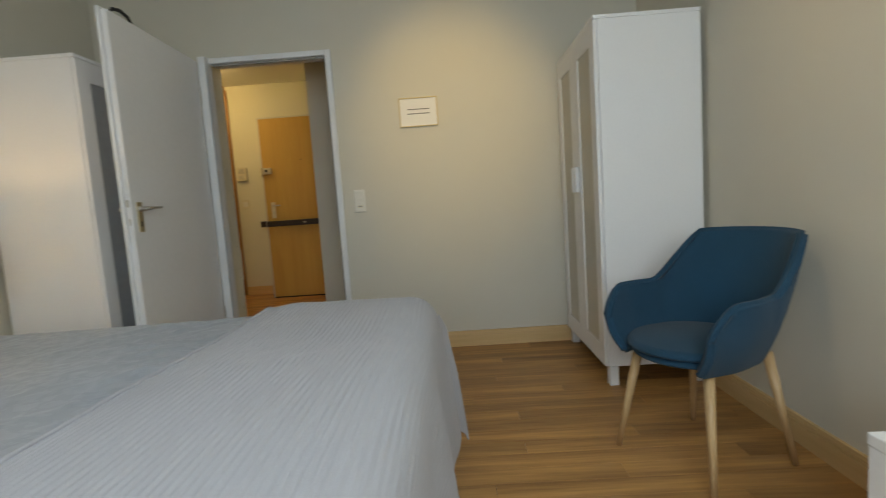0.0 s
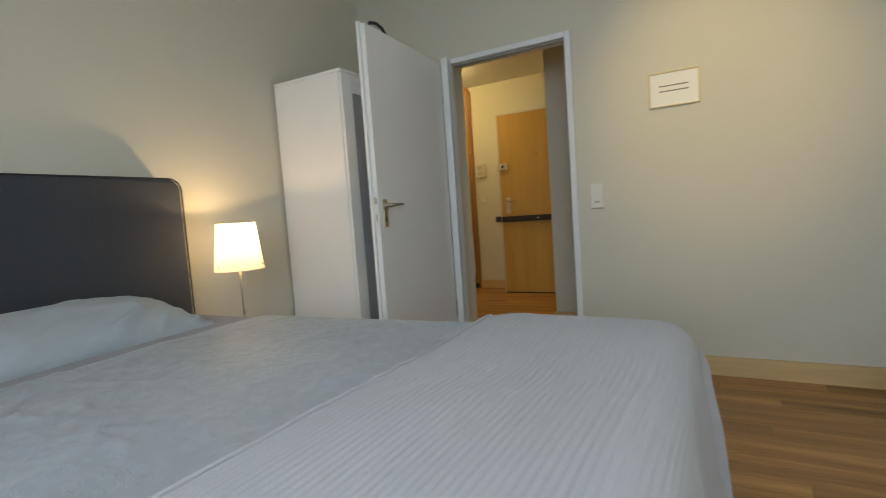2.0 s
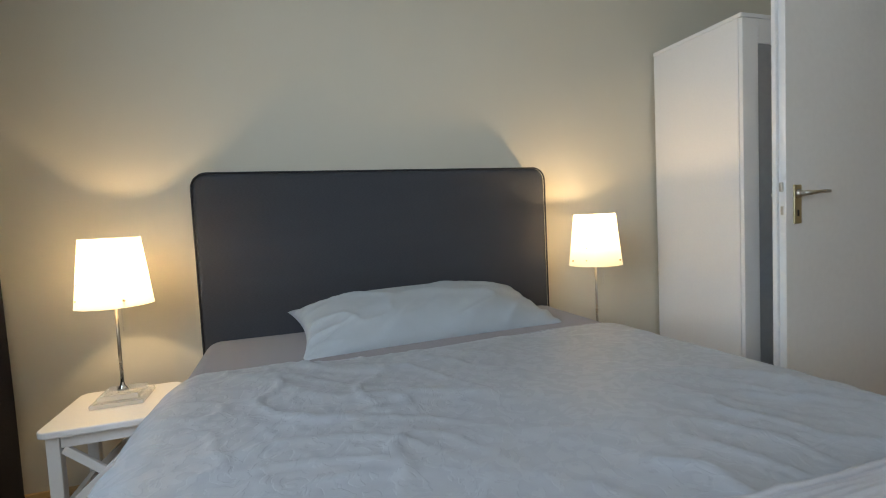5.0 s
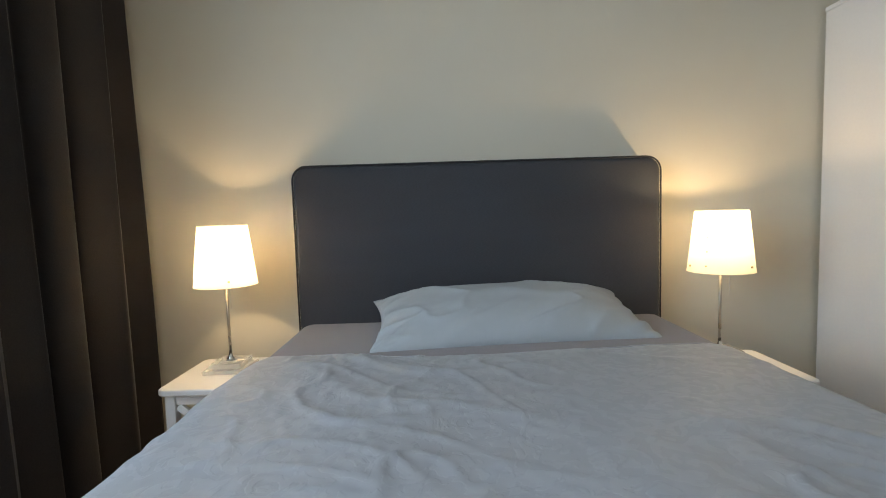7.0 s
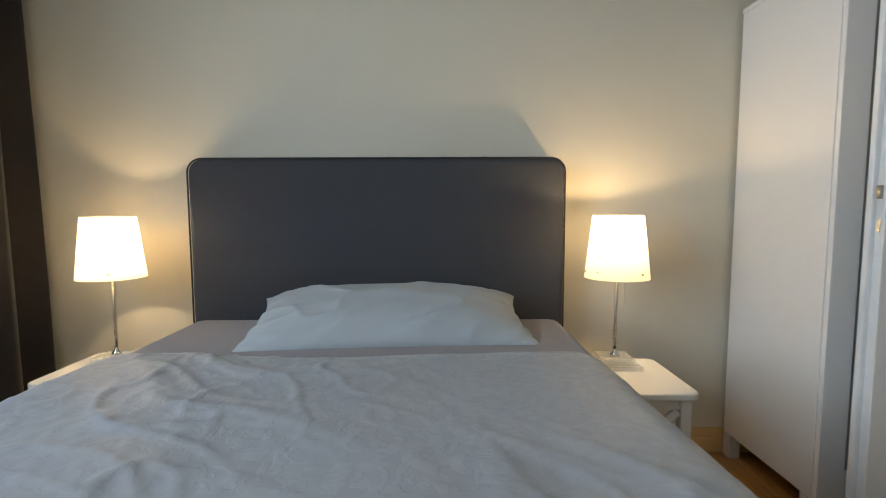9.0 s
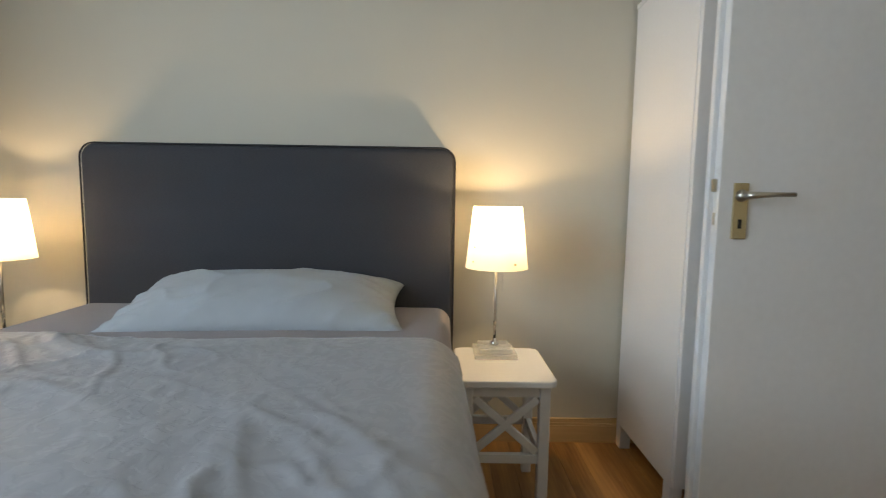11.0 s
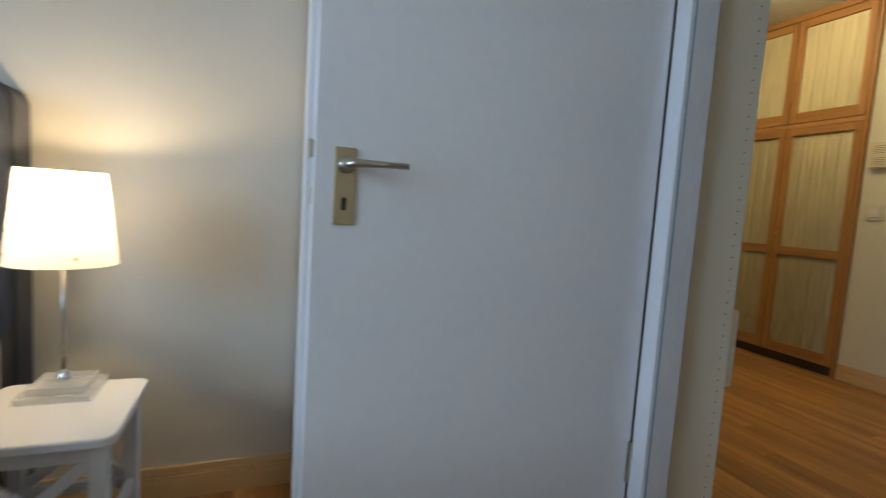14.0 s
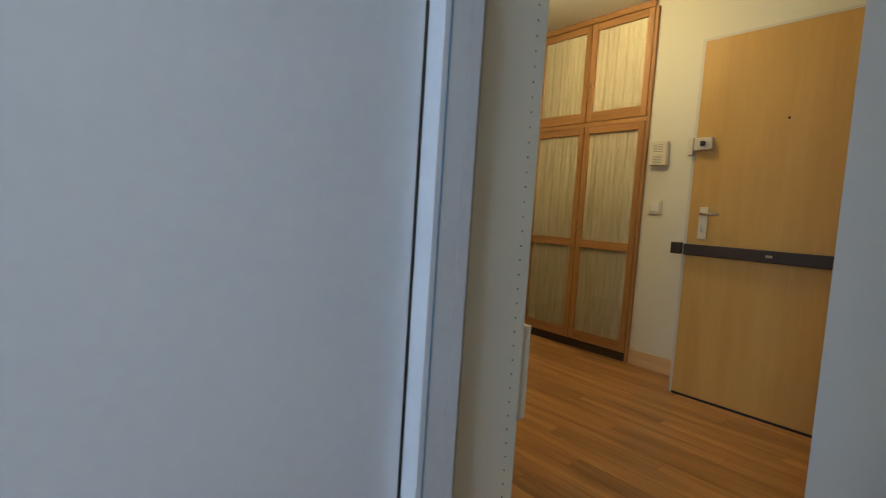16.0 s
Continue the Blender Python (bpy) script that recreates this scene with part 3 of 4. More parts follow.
pic = thing("framed_notice", "small white notice in a thin gilt frame", "picture", (2.080, YD, 1.476))
PW, PH, pf = 0.125, 0.186, 0.007
part("frame", boxes(((-PW, -0.016, 0), (-PW + pf, -0.002, PH)), ((PW - pf, -0.016, 0), (PW, -0.002, PH)),
                    ((-PW + pf, -0.016, 0), (PW - pf, -0.002, pf)), ((-PW + pf, -0.016, PH - pf), (PW - pf, -0.002, PH)), bevel=0.002), M_GILT, pic)
part("sheet", boxes(((-PW + pf, -0.008, pf), (PW - pf, -0.003, PH - pf))), M_PAPER, pic)
for z, w in ((0.108, 0.072), (0.080, 0.072)):
    part("text_bar", boxes(((-w, -0.0095, z), (w, -0.0082, z + 0.006))), M_INK, pic)


# ---------------------------------------------------------------- wardrobes
def wardrobe(label, at, rz, panel_mat, group):
    """Front towards -y in its own axes, 0.81 wide, 0.50 deep, 1.80 high."""
    w = thing("wardrobe", label, "wardrobe", at, rz, group)
    W, D, H, F = 0.80, 0.50, 1.80, 0.10
    for x in (-W / 2, W / 2 - 0.018):
        part("side_panel", boxes(((x, 0.02, F), (x + 0.018, D, H - 0.018)), bevel=0.0015), M_WHITE, w)
    part("top", boxes(((-W / 2 - 0.004, 0.0, H - 0.018), (W / 2 + 0.004, D, H)), bevel=0.003), M_WHITE, w)
    part("bottom", boxes(((-W / 2 + 0.018, 0.02, F), (W / 2 - 0.018, D - 0.012, F + 0.018))), M_WHITE, w)
    part("back", boxes(((-W / 2 + 0.018, D - 0.010, F + 0.018), (W / 2 - 0.018, D - 0.003, H - 0.018))), M_WHITE, w)
    for x in (-W / 2, W / 2 - 0.045):
        for y in (0.022, D - 0.045):
            part("leg", boxes(((x, y, 0), (x + 0.045, y + 0.045, F - 0.001)), bevel=0.003), M_WHITE, w)
    for s in (-1, 1):
        x0, x1 = (-W / 2 + 0.002, -0.0015) if s < 0 else (0.0015, W / 2 - 0.002)
        st, z0, z1 = 0.085, F + 0.004, H - 0.020
        dr = part("door", boxes(((x0, 0, z0), (x0 + st, 0.018, z1)), ((x1 - st, 0, z0), (x1, 0.018, z1)),
                                ((x0 + st, 0, z0), (x1 - st, 0.018, z0 + 0.10)), ((x0 + st, 0, z1 - 0.10), (x1 - st, 0.018, z1)), bevel=0.0015), M_WHITE, w)
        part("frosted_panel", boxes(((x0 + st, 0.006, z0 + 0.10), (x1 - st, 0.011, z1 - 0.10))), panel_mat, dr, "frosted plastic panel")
        hx = -0.035 if s < 0 else 0.035
        part("handle", boxes(((hx - 0.012, -0.022, 0.98), (hx + 0.012, 0.0, 1.12)), bevel=0.005), M_WHITE, dr)
    return w


wardrobe("white wardrobe with cream frosted door panels beside the chair", (2.975, 4.568, 0), -90, M_FROST_W, "wardrobes")
# these panels take the grey that includes the shade behind the door
wardrobe("white wardrobe with frosted doors in a shaded grey behind the open door", (0.520, 4.522, 0), 90, M_SHADEDPANEL, "wardrobes")

# low white chest by the wall
chest = thing("low_chest", "low plain white chest against the wall", "chest", (3.24, 2.22, 0))
part("body", boxes(((-0.233, -0.448, 0.03), (0.24, 0.448, 0.4755)), bevel=0.002), M_WHITE, chest)
part("top", boxes(((-0.235, -0.45, 0.476), (0.24, 0.45, 0.50)), bevel=0.003), M_WHITE, chest)
part("plinth", boxes(((-0.20, -0.42, 0.0), (0.23, 0.42, 0.029))), M_WHITE, chest)


# ---------------------------------------------------------------- bed
BYC = (BED_Y0 + BED_Y1) / 2
bed = thing("bed", "double bed with a dark grey padded headboard and taupe sheet", "bed", (0, BYC, 0))
HW = (BED_Y1 - BED_Y0) / 2


def rounded_slab(x0, x1, hw, z0, z1, r, seg=8, soft=0.02):
    """A padded slab in the yz plane with rounded upper corners and soft edges."""
    bm = bmesh.new()
    out = [(-hw, z0), (hw, z0)]
    out += [(hw - r + r * math.cos(a), z1 - r + r * math.sin(a)) for a in np.linspace(0, math.pi / 2, seg)]
    out += [(-hw + r + r * math.cos(a), z1 - r + r * math.sin(a)) for a in np.linspace(math.pi / 2, math.pi, seg)]
    f = bm.faces.new([bm.verts.new((x1, y, z)) for y, z in out])
    g = bmesh.ops.extrude_face_region(bm, geom=[f])
    for v in g["geom"]:
        if isinstance(v, bmesh.types.BMVert):
            v.co.x = x0
    bmesh.ops.bevel(bm, geom=[e for e in bm.edges if abs(e.verts[0].co.x - e.verts[1].co.x) < 1e-6], offset=soft, segments=4, profile=0.5, affect="EDGES")
    return bm, out


bm, outline = rounded_slab(0.004, 0.130, HW + 0.011, 0.05, 1.222, 0.055)
headboard = part("headboard", bm, M_HEAD, bed, "dark grey upholstered headboard", True)
for xx in (0.126,):
    pts = [(xx, y * 1.0, z) for y, z in outline[1:]] + [(xx, outline[0][0], outline[0][1])]
    part("piping", tube(pts, 0.0036, 6), M_PIPING, headboard, "black piping cord", True)
part("base", boxes(((0.132, -HW + 0.006, 0.07), (2.11, HW - 0.006, 0.262)), bevel=0.02), M_BASE, bed, "fabric-covered bed base")
bm = bmesh.new()
box(bm, (0.134, -HW, 0.264), (2.12, HW, 0.615), 0.055, 5)
part("mattress", bm, M_SHEET, bed, "mattress in a taupe fitted sheet", True)
for x in (0.25, 2.0):
    for y in (-HW + 0.1, HW - 0.1):
        part("leg", turned([(0.025, 0.0), (0.03, 0.069)], 16), M_BAR, bed, "", True).location = (x, y, 0)


def fold(x, y, seed=0.0):
    """Creases of bed linen: long drawn-out diagonal ridges, broad swells and a few short puckers."""
    a = noise.noise(Vector((x * 2.1 + seed, y * 2.6, seed)))
    wx, wy = 0.17 * noise.noise(Vector((x * 2.3, y * 2.3, 11.0 + seed))), 0.17 * noise.noise(Vector((x * 2.3, y * 2.3, 17.0 + seed)))
    p, q = 0.6 * (x + wx) + 0.8 * (y + wy), 0.8 * (x + wx) - 0.6 * (y + wy)
    b = 1 - abs(noise.noise(Vector((p * 1.5 + seed, q * 4.2, 3.1 + seed)))) * 2
    c = 1 - abs(noise.noise(Vector((p * 2.4 + seed, q * 9.5, 7.7 + seed)))) * 2
    d = 1 - abs(noise.noise(Vector((x * 13 + y * 6 + seed, y * 17 - x * 8, 1.7 + seed)))) * 2
    where = max(0, min(1, 0.45 + 1.7 * noise.noise(Vector((x * 1.7, y * 1.9, 9.0 + seed)))))
    e = 1 - abs(noise.noise(Vector((x * 5 - y * 7 + seed, y * 5 + x * 6, 5.5 + seed)))) * 2
    return 0.009 * a + (0.003 + 0.007 * where) * max(0, b) ** 3 + (0.006 * max(0, c) ** 4 + 0.003 * max(0, d) ** 5 + 0.008 * max(0, e) ** 8) * (0.15 + 0.85 * where)


def drape(s, half, r, hang_dir):
    """Cross-section of a cover lying on a bed: s from the middle line; gives offset across and drop."""
    flat = half - r
    if s <= flat:
        return s, 0.0
    arc = r * math.pi / 2
    if s <= flat + arc:
        a = (s - flat) / r
        return flat + r * math.sin(a), r * (1 - math.cos(a))
    rest = s - flat - arc
    return half + rest * hang_dir, r + rest * (1 - hang_dir * 0.5)


def duvet_at(u, v):
    x = 0.605 + 0.050 * math.exp(-((v - 0.52) / 0.2) ** 2) * (1 - u) + u * 1.515
    hang_l = 0.20 + 0.10 * min(1, u * 2)
    hang_r = 0.03 + 0.16 * min(1.0, u * 1.2)
    half = HW + 0.05
    half_r = HW + 0.015 + 0.04 * u
    lo, hi = -(half + 0.06 + hang_l), half_r + 0.05 + hang_r
    s = lo + v * (hi - lo)
    off, drop = drape(abs(s), half if s < 0 else half_r, 0.12 if s < 0 else 0.10, 0.36 if s < 0 else 0.16)
    y = BYC + math.copysign(off, s)
    head = min(1, u * 14)
    z = 0.634 - drop - 0.022 * (1 - head) ** 2 + fold(x, y + drop * 0.7) * (0.95 if u > 0.02 else 0.5)
    x += 0.02 * noise.noise(Vector((y * 2.2, 1.3, 0))) * (1 - u) - 0.03 * (abs(s) / half > 0.97) * (1 - head)
    if drop > 0.02:
        y += math.copysign(0.018 * math.sin(x * 9 + 2 * noise.noise(Vector((x * 3, 0, 0)))) * min(1, drop * 5), s)
    return (x, y, z)


duvet = thing("duvet", "rumpled light grey damask duvet spread over the bed", "duvet")
part("cover", thicken(sheet(150, 200, duvet_at), 0.03), M_DUVET, duvet, "", True)
part("seam", tube([Vector(duvet_at(0.006, k / 120)) + Vector((0, 0, 0.001)) for k in range(121)], 0.0028, 6), M_DUVET, duvet, "", True)

RIBS = 0.0135


def spread_at(u, v):
    """Ribbed bedspread over the foot: u from its upper edge over the foot end, v across."""
    half = HW + 0.005
    s = -(half + 0.30) + v * (2 * half + 0.60 + 0.02)
    off, drop = drape(abs(s), half, 0.10, 0.12)
    y = BYC + math.copysign(off, s)
    yy = s
    start = 1.655 + 0.02 * noise.noise(Vector((yy * 2.0, 5.0, 0)))
    length = 2.195 - start
    t = u * (length + 0.42)
    r = 0.09
    flat = length - r
    if t <= flat:
        x, fall = start + t, 0.0
    elif t <= flat + r * math.pi / 2:
        a = (t - flat) / r
        x, fall = start + flat + r * math.sin(a), r * (1 - math.cos(a))
    else:
        rest = t - flat - r * math.pi / 2
        x, fall = start + length + 0.10 * rest + 0.012 * math.sin(yy * 14) * min(1, rest * 8), r + rest * 0.98
    hump = 0.012 + 0.020 * math.exp(-((t - 0.07) / 0.06) ** 2) * (0.45 + 0.55 * math.sin(yy * 3.1 + 0.4) ** 2) + 0.010 * noise.noise(Vector((yy * 3.2, t * 4.0, 8.0)))
    z = 0.672 + hump * min(1, t * 5 + 0.1) - max(fall, 0) - drop + 0.8 * fold(x, y, 4.0) * 0.6
    if fall > 0.05 and drop > 0.05:
        z = 0.672 - fall - drop * 0.25
        x += 0.10 * min(drop, 0.25)
    rib = 0.0012 * math.cos(t / RIBS * 2 * math.pi)
    if fall > 0.06:
        x += rib
    else:
        z += rib
    return (x, y, max(z, 0.03))


spread = thing("bedspread", "off-white ribbed cotton bedspread draped over the foot end", "bedspread")
part("cloth", thicken(sheet(300, 84, spread_at), 0.006), M_SPREAD, spread, "", True)
part("hem", tube([spread_at(0.0, k / 84) for k in range(85)], 0.005, 6), M_SPREAD, spread, "", True)


def pillow_mesh(L, W, H, seed):
    """A filled pillow with pinched ears and creases; long axis y."""
    nu, nv = 110, 64
    bm = bmesh.new()
    for sgn in (1, -1):
        g = []
        for i in range(nu + 1):
            row = []
            for j in range(nv + 1):
                a, b = -1 + 2 * i / nu, -1 + 2 * j / nv
                pinch_y = 1 - 0.085 * (1 - b * b)
                pinch_x = 1 - 0.09 * (1 - a * a)
                y, x = a * L / 2 * pinch_y, b * W / 2 * pinch_x
                body = max(0, (1 - abs(a) ** 2.8)) ** 0.62 * max(0, (1 - abs(b) ** 2.4)) ** 0.6
                cr = 0.030 * max(0, 1 - abs(noise.noise(Vector((y * 8.5 + 2.5 * b + seed, x * 2.2, seed)))) * 2.6) ** 2 * max(0, b) ** 2.5
                cr += 0.026 * max(0, 1 - abs(noise.noise(Vector((x * 11 + y * 3, y * 2.5 + seed, 9.0)))) * 2.6) ** 2 * abs(a) ** 5
                cr += 0.013 * max(0, 1 - abs(noise.noise(Vector((y * 3 + x * 5, x * 7 - y * 2 + seed, 5)))) * 2) ** 4
                cr += 0.010 * noise.noise(Vector((y * 4, x * 5 + seed, 2)))
                z = sgn * (H / 2 * body + cr * body ** 0.4)
                if sgn < 0:
                    z *= 0.35
                row.append(bm.verts.new((x, y, z)))
            g.append(row)
        for i in range(nu):
            for j in range(nv):
                bm.faces.new((g[i][j], g[i + 1][j], g[i + 1][j + 1], g[i][j + 1]))
    bmesh.ops.remove_doubles(bm, verts=bm.verts[:], dist=0.0008)
    return bm


pil = single("pillow", pillow_mesh(0.95, 0.43, 0.215, 2.0), M_PILLOW, "creased pale grey cotton pillow against the headboard", "pillow", smooth=True)
pil.matrix_basis = pose(0.350, 2.768, 0.650, 0, 12, 4)


# ---------------------------------------------------------------- nightstands and lamps
def round_plate(hx, hy, z0, z1, rad, edge):
    """A plate with rounded corners and eased edges."""
    bm = bmesh.new()

    def ring(inset, z):
        out = []
        for cx, cy, a0 in ((1, 1, 0), (-1, 1, 90), (-1, -1, 180), (1, -1, 270)):
            for k in range(7):
                a = radians(a0 + 15 * k)
                out.append(bm.verts.new((cx * (hx - rad) + (rad - inset) * math.cos(a), cy * (hy - rad) + (rad - inset) * math.sin(a), z)))
        return out

    rings = [ring(edge, z0), ring(0.3 * edge, z0 + 0.3 * edge), ring(0, z0 + edge), ring(0, z1 - edge), ring(0.3 * edge, z1 - 0.3 * edge), ring(edge, z1)]
    for p, q in zip(rings, rings[1:]):
        for i in range(len(p)):
            bm.faces.new((p[i], p[(i + 1) % len(p)], q[(i + 1) % len(p)], q[i]))
    bm.faces.new(rings[0][::-1])
    bm.faces.new(rings[-1])
    return bm


def nightstand(at, label):
    n = thing("nightstand", label, "nightstand", at, 0, "pair of nightstands")
    D, W, H = 0.355, 0.315, 0.468
    bm = round_plate(D / 2, W / 2, H - 0.022, H, 0.03, 0.005)
    part("top", bm, M_WHITE, n)
    lx, ly, t = D / 2 - 0.022, W / 2 - 0.018, 0.034
    for sx in (-1, 1):
        for sy in (-1, 1):
            x, y = sx * (lx - t / 2), sy * (ly - t / 2)
            part("leg", boxes(((x - t / 2, y - t / 2, 0), (x + t / 2, y + t / 2, H - 0.023)), bevel=0.003), M_WHITE, n)
    for sx in (-1, 1):
        x = sx * (lx - 0.017)
        part("apron", boxes(((x - 0.009, -ly + t, H - 0.062), (x + 0.009, ly - t, H - 0.023)), bevel=0.002), M_WHITE, n)
        part("lower_rail", boxes(((x - 0.009, -ly + t, 0.186), (x + 0.009, ly - t, 0.216)), bevel=0.002), M_WHITE, n)
    for sy in (-1, 1):
        y = sy * (ly - 0.017)
        part("apron", boxes(((-lx + t, y - 0.009, H - 0.062), (lx - t, y + 0.009, H - 0.023)), bevel=0.002), M_WHITE, n)
        part("lower_rail", boxes(((-lx + t, y - 0.009, 0.186), (lx - t, y + 0.009, 0.216)), bevel=0.002), M_WHITE, n)
    for k, sx in ((0, 1), (1, 1), (0, -1), (1, -1)):
        x = sx * (lx - 0.017)
        a, b = Vector((0, -ly + t + 0.004, 0.222)), Vector((0, ly - t - 0.004, H - 0.068))
        ang = math.atan2(b.z - a.z, b.y - a.y) * (1 if k == 0 else -1)
        bm = boxes(((-0.007 - 0.0005 * k, -(b - a).length / 2, -0.0125), (0.007 - 0.0005 * k, (b - a).length / 2, 0.0125)), bevel=0.002)
        o = part("cross_brace", bm, M_WHITE, n)
        o.matrix_basis = pose(x, 0, (a.z + b.z) / 2, math.degrees(ang), 0, 0)
    return n


def table_lamp(at, label):
    lmp = thing("table_lamp", label, "table lamp", at, 0, "pair of bedside lamps")
    base = part("base", boxes(((-0.076, -0.076, 0.001), (0.076, 0.076, 0.016)), ((-0.058, -0.058, 0.0165), (0.058, 0.058, 0.034)), bevel=0.003), M_ACRYL, lmp, "stepped clear acrylic base")
    part("collar", turned([(0.016, 0.0345), (0.016, 0.042), (0.008, 0.05), (0.0065, 0.06)], 20), M_CHROME, base, "", True)
    part("stem", turned([(0.0052, 0.05), (0.0052, 0.327)], 16), M_STEM, lmp, "slim chrome stem", True)
    part("bulb_socket", turned([(0.006, 0.325), (0.013, 0.33), (0.013, 0.365), (0.010, 0.37)], 16), M_PLASTIC, lmp, "", True)
    z0, z1, r0, r1, th = 0.319, 0.537, 0.111, 0.086, 0.003
    shade = part("shade", turned([(r0 + (r1 - r0) * k / 8, z0 + (z1 - z0) * k / 8) for k in range(9)], 48, False), M_SHADE, lmp, "opal white conical shade", True)
    for r, z in ((r0, z0), (r1, z1)):
        part("rim", turned([(r - th, z - 0.001), (r + 0.0006, z - 0.0012), (r + 0.0006, z + 0.0012), (r - th, z + 0.001), (r - th, z - 0.001)], 48, False), M_SHADE, shade, "", True)
    for k in range(3):
        a = k * 2.094 + 0.5
        part("spider_arm", tube([(0.006 * math.cos(a), 0.006 * math.sin(a), 0.345), ((r0 - 0.01) * math.cos(a), (r0 - 0.01) * math.sin(a), 0.341)], 0.0015, 6), M_CHROME, lmp)
        part("rivet", tube([((r0 - 0.006) * math.cos(a), (r0 - 0.006) * math.sin(a), 0.341), ((r0 + 0.001) * math.cos(a), (r0 + 0.001) * math.sin(a), 0.341)], 0.004, 8), M_BRASS, shade)
    for k in range(4):
        zz = 0.345 + k * 0.05
        rr = r0 + (r1 - r0) * (zz - z0) / (z1 - z0)
        a = -0.95
        part("rivet", tube([((rr - 0.004) * math.cos(a), (rr - 0.004) * math.sin(a), zz), ((rr + 0.002) * math.cos(a), (rr + 0.002) * math.sin(a), zz)], 0.003, 8), M_BRASS, shade)
    part("pull_chain", tube([(0.02, 0.022, 0.362), (0.02, 0.0225, 0.31), (0.02, 0.022, 0.232)], 0.0014, 6), M_STEEL, lmp)
    return lmp


nightstand((0.376, 3.575, 0), "white nightstand with crossed braces on the door side of the bed")
nightstand((0.272, 1.740, 0), "white nightstand with crossed braces beside the dark curtain")
table_lamp((0.276, 3.562, 0.468), "lit bedside lamp with opal shade on a white nightstand")
table_lamp((0.235, 1.747, 0.468), "lit bedside lamp with opal shade near the curtain")

# lamp cable down to the floor behind the nightstand near the curtain
single("lamp_cable", tube([(0.16, 1.70, 0.472), (0.10, 1.66, 0.470), (0.065, 1.62, 0.38), (0.08, 1.58, 0.20), (0.09, 1.60, 0.06), (0.16, 1.66, 0.012), (0.24, 1.72, 0.008)], 0.003, 6),
       M_PLASTIC, "thin white lamp cable hanging to the floor", "cable", smooth=True)

# ---------------------------------------------------------------- curtain
def curtain_at(u, v):
    x = 0.012 + u * 1.16
    z = 0.02 + v * 2.5
    w = 0.045 + 0.02 * noise.noise(Vector((u * 3, 0, 0)))
    gather = 1 - 0.12 * v
    y = 1.285 + 0.035 * (1 - v) + w * math.sin(u * 42 + 1.6 * noise.noise(Vector((u * 4, v * 0.8, 0)))) * gather + 0.03 * noise.noise(Vector((u * 2.5, v * 1.2, 4)))
    return (x + 0.010 * math.sin(u * 84) , y, z)


cur = thing("curtain", "dark brown floor-length curtain hanging in deep folds", "curtain")
part("cloth", thicken(sheet(230, 40, curtain_at), 0.004), M_CURTAIN, cur, "", True)
part("curtain_rail", boxes(((0.01, 1.19, 2.53), (3.3, 1.23, 2.56)), bevel=0.004), M_WHITE, cur)

# ---------------------------------------------------------------- chair
chair = thing("armchair", "petrol blue felt bucket chair with birch legs", "chair", (3.11, 3.49, 0), 205.0)
chair.scale = (1.06, 1.06, 1.01)
# own axes: front towards +x


def shell_at(u, v):
    """Back and arms: u round from one arm tip over the back to the other, v from the seat's underside to the rim."""
    q = -1 + 2 * u
    k = abs(q)
    tuck = 1 - 0.30 * (1 - v) ** 2.2
    r = 0.236 * tuck
    if k < 0.56:
        a = q / 0.56 * math.pi / 2
        x, y = -0.02 - r * math.cos(a), r * math.sin(a)
    else:
        t = (k - 0.56) / 0.44
        x, y = -0.02 + t * 0.245 * (0.90 + 0.10 * v), math.copysign(r * (1 + 0.07 * math.sin(t * math.pi) - 0.10 * t * t), q)
    back = min(1.0, max(0.0, (0.54 - k) / 0.21))
    back = back * back * (3 - 2 * back) * 0.5 + back * 0.5
    rim = 0.615 + 0.175 * back - 0.11 * max(0, (k - 0.80) / 0.20) ** 2.4
    z = 0.368 + v * (rim - 0.368)
    x -= 0.085 * v * v * back
    y *= 1 + 0.04 * v * back
    return (x, y, z)


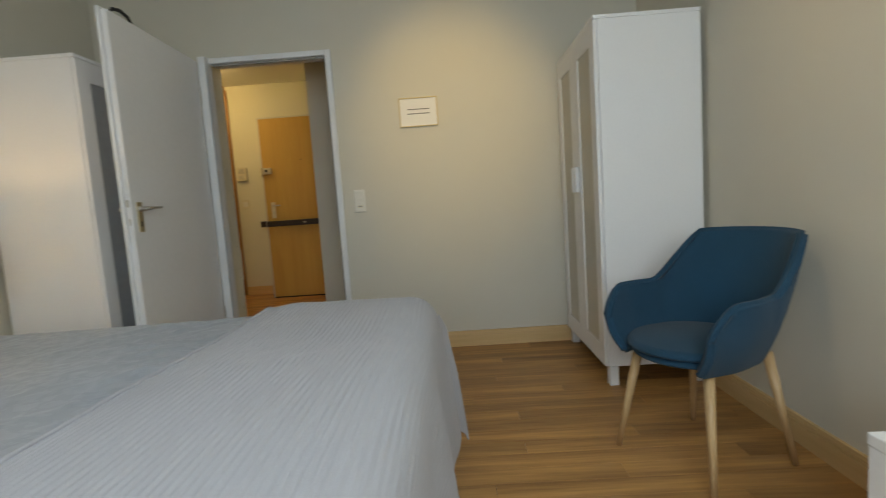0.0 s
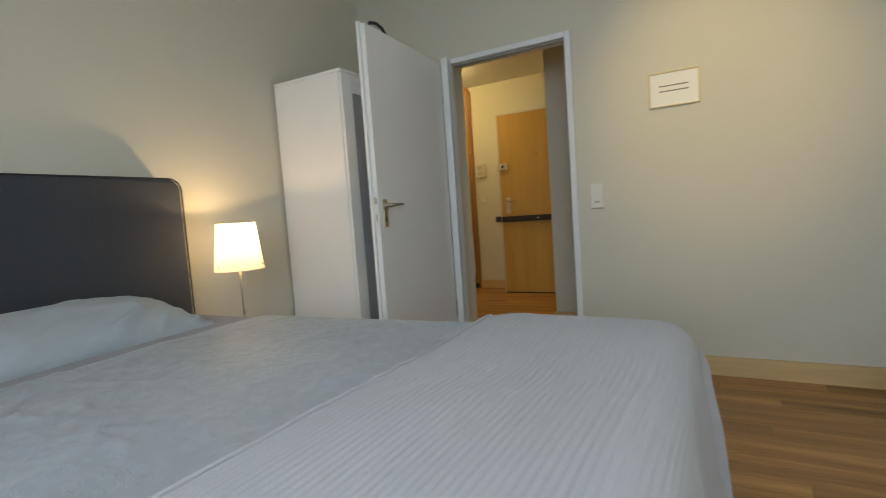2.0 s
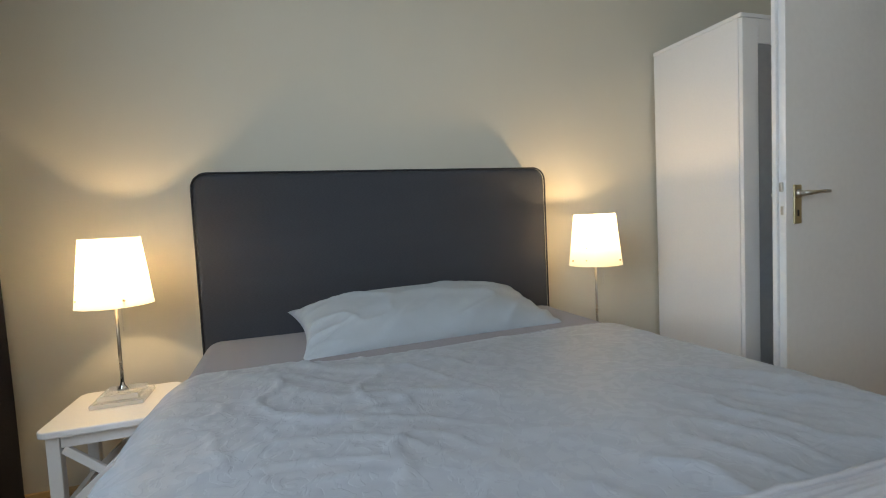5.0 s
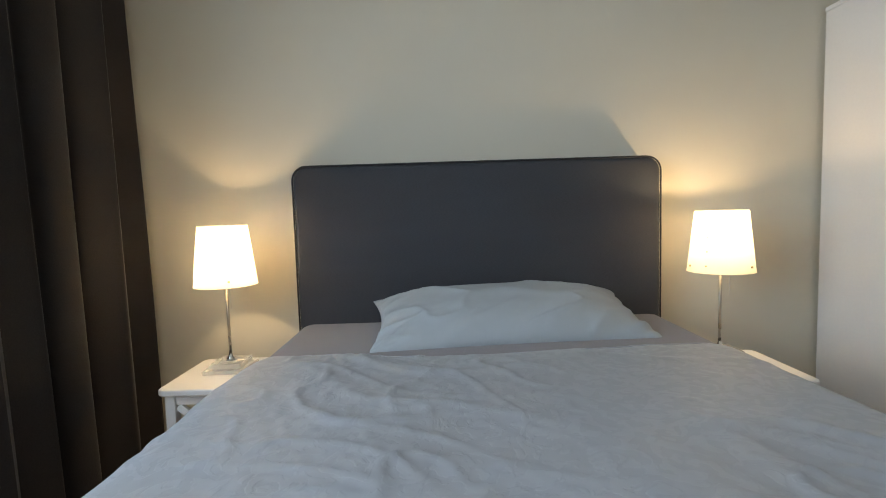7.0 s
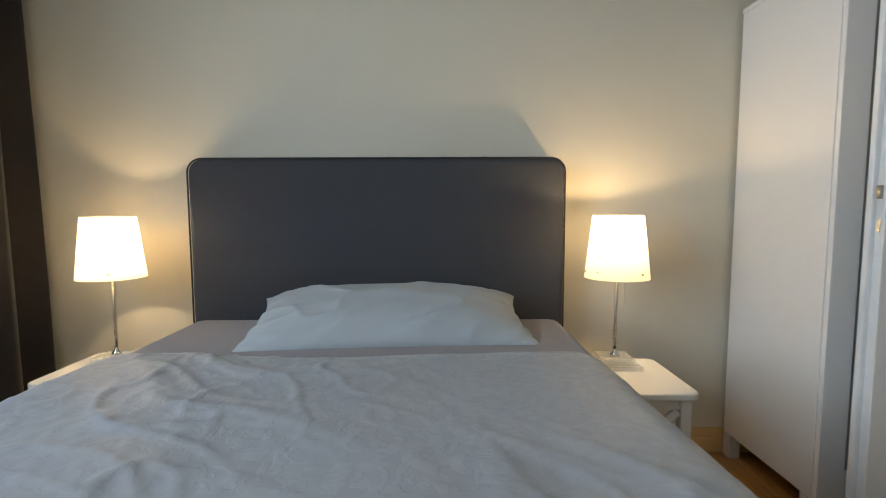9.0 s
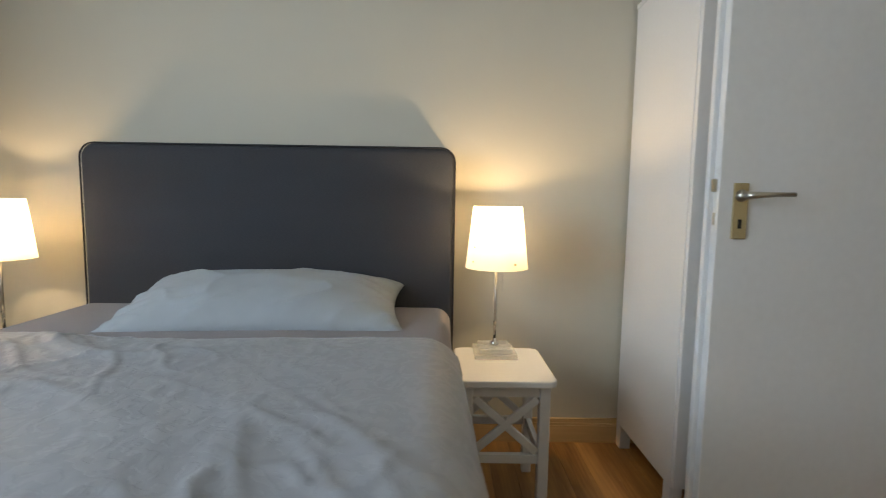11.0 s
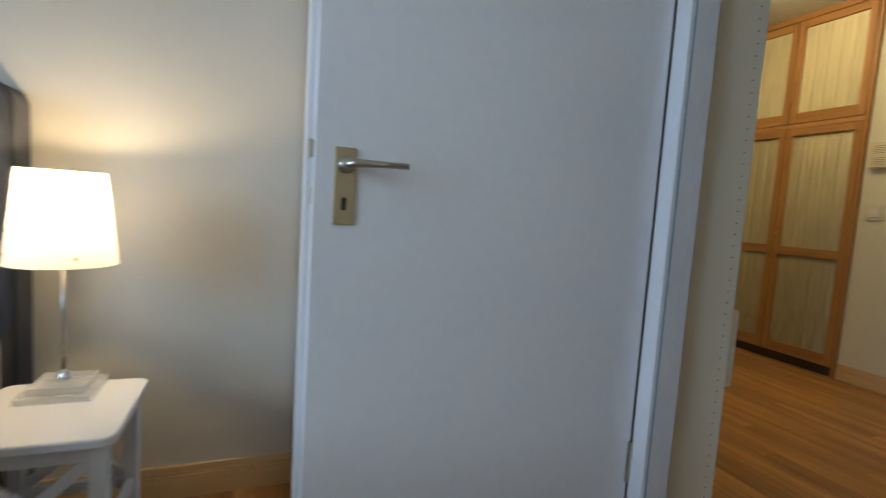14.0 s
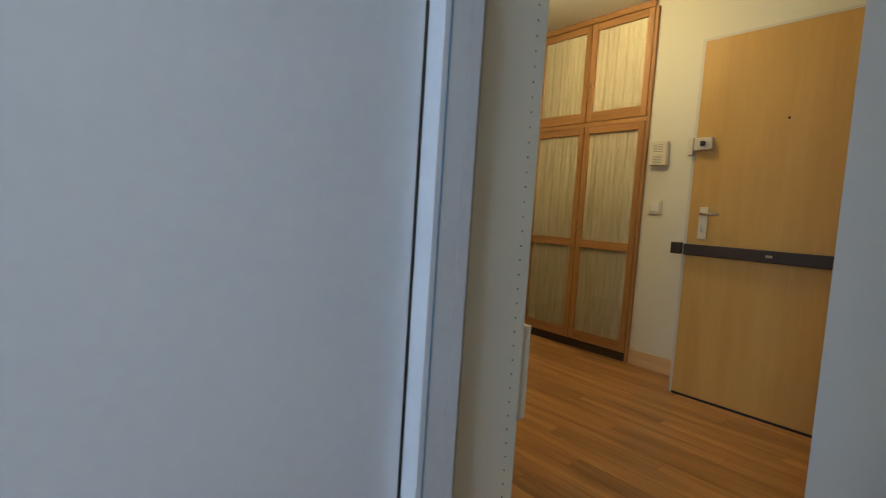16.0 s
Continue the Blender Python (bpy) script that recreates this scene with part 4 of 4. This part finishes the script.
bm = thicken(sheet(72, 18, shell_at), 0.032)
bmesh.ops.bevel(bm, geom=[e for e in bm.edges if len(e.link_faces) == 2 and e.calc_face_angle(0) > 1.0], offset=0.011, segments=3, affect="EDGES")
part("shell", bm, M_CHAIR, chair, "", True)


def pad(r0, z0, z1):
    bm = turned([(0.001, z0)] + [(r0 * math.sin(a), z0 + (z1 - z0) * 0.5 * (1 - math.cos(a))) if a < math.pi / 2 else (r0 * (0.86 + 0.14 * math.sin(a)), z0 + (z1 - z0) * 0.5 * (1 - math.cos(a)))
                                for a in np.linspace(0.9, 2.7, 9)] + [(0.001, z1)], 40)
    return bm


bm = pad(0.19, 0.372, 0.42)
for v in bm.verts:
    v.co.x = v.co.x * 1.02 + 0.03
part("seat_base", bm, M_CHAIR, chair, "", True)
bm = pad(0.200, 0.40, 0.450)
for v in bm.verts:
    v.co.x = v.co.x * 1.04 + 0.035
part("seat_cushion", bm, M_CHAIR, chair, "", True)
for sx in (-1, 1):
    for sy in (-1, 1):
        part("leg", tube([(sx * 0.135, sy * 0.135, 0.39), (sx * 0.19, sy * 0.19, 0.004)], [0.017, 0.0095], 14), M_BIRCH, chair, "tapered birch leg", True)

# ---------------------------------------------------------------- floor planks
PLANK_W, PLANK_L = 0.095, 1.25


def plank_mesh(L):
    bm = boxes(((0, 0, -0.010), (L - 0.0012, PLANK_W - 0.0010, 0)))
    bmesh.ops.bevel(bm, geom=[e for e in bm.edges if e.verts[0].co.z > -0.001 and e.verts[1].co.z > -0.001], offset=0.0006, segments=1, affect="EDGES")
    return mesh_of("plank", bm, M_FLOOR)


def lay_planks(x0, x1, y0, y1):
    kinds, row, y = {}, 0, y0
    while y < y1 - 0.02:
        x = x0
        first = PLANK_L * ((row * 0.37) % 1.0)
        step = first if first > 0.15 else PLANK_L
        while x < x1 - 0.01:
            L = round(min(step, x1 - x), 2)
            if L < 0.02:
                break
            if L not in kinds:
                kinds[L] = plank_mesh(L)
            ob = new("plank", kinds[L])
            ob.parent = floor
            ob.location = (x, y, 0)
            x += L
            step = PLANK_L
        y += PLANK_W
        row += 1


lay_planks(0.0, 3.5, 1.0, YD)
lay_planks(-2.19, 3.5, YD + 0.0, YH)
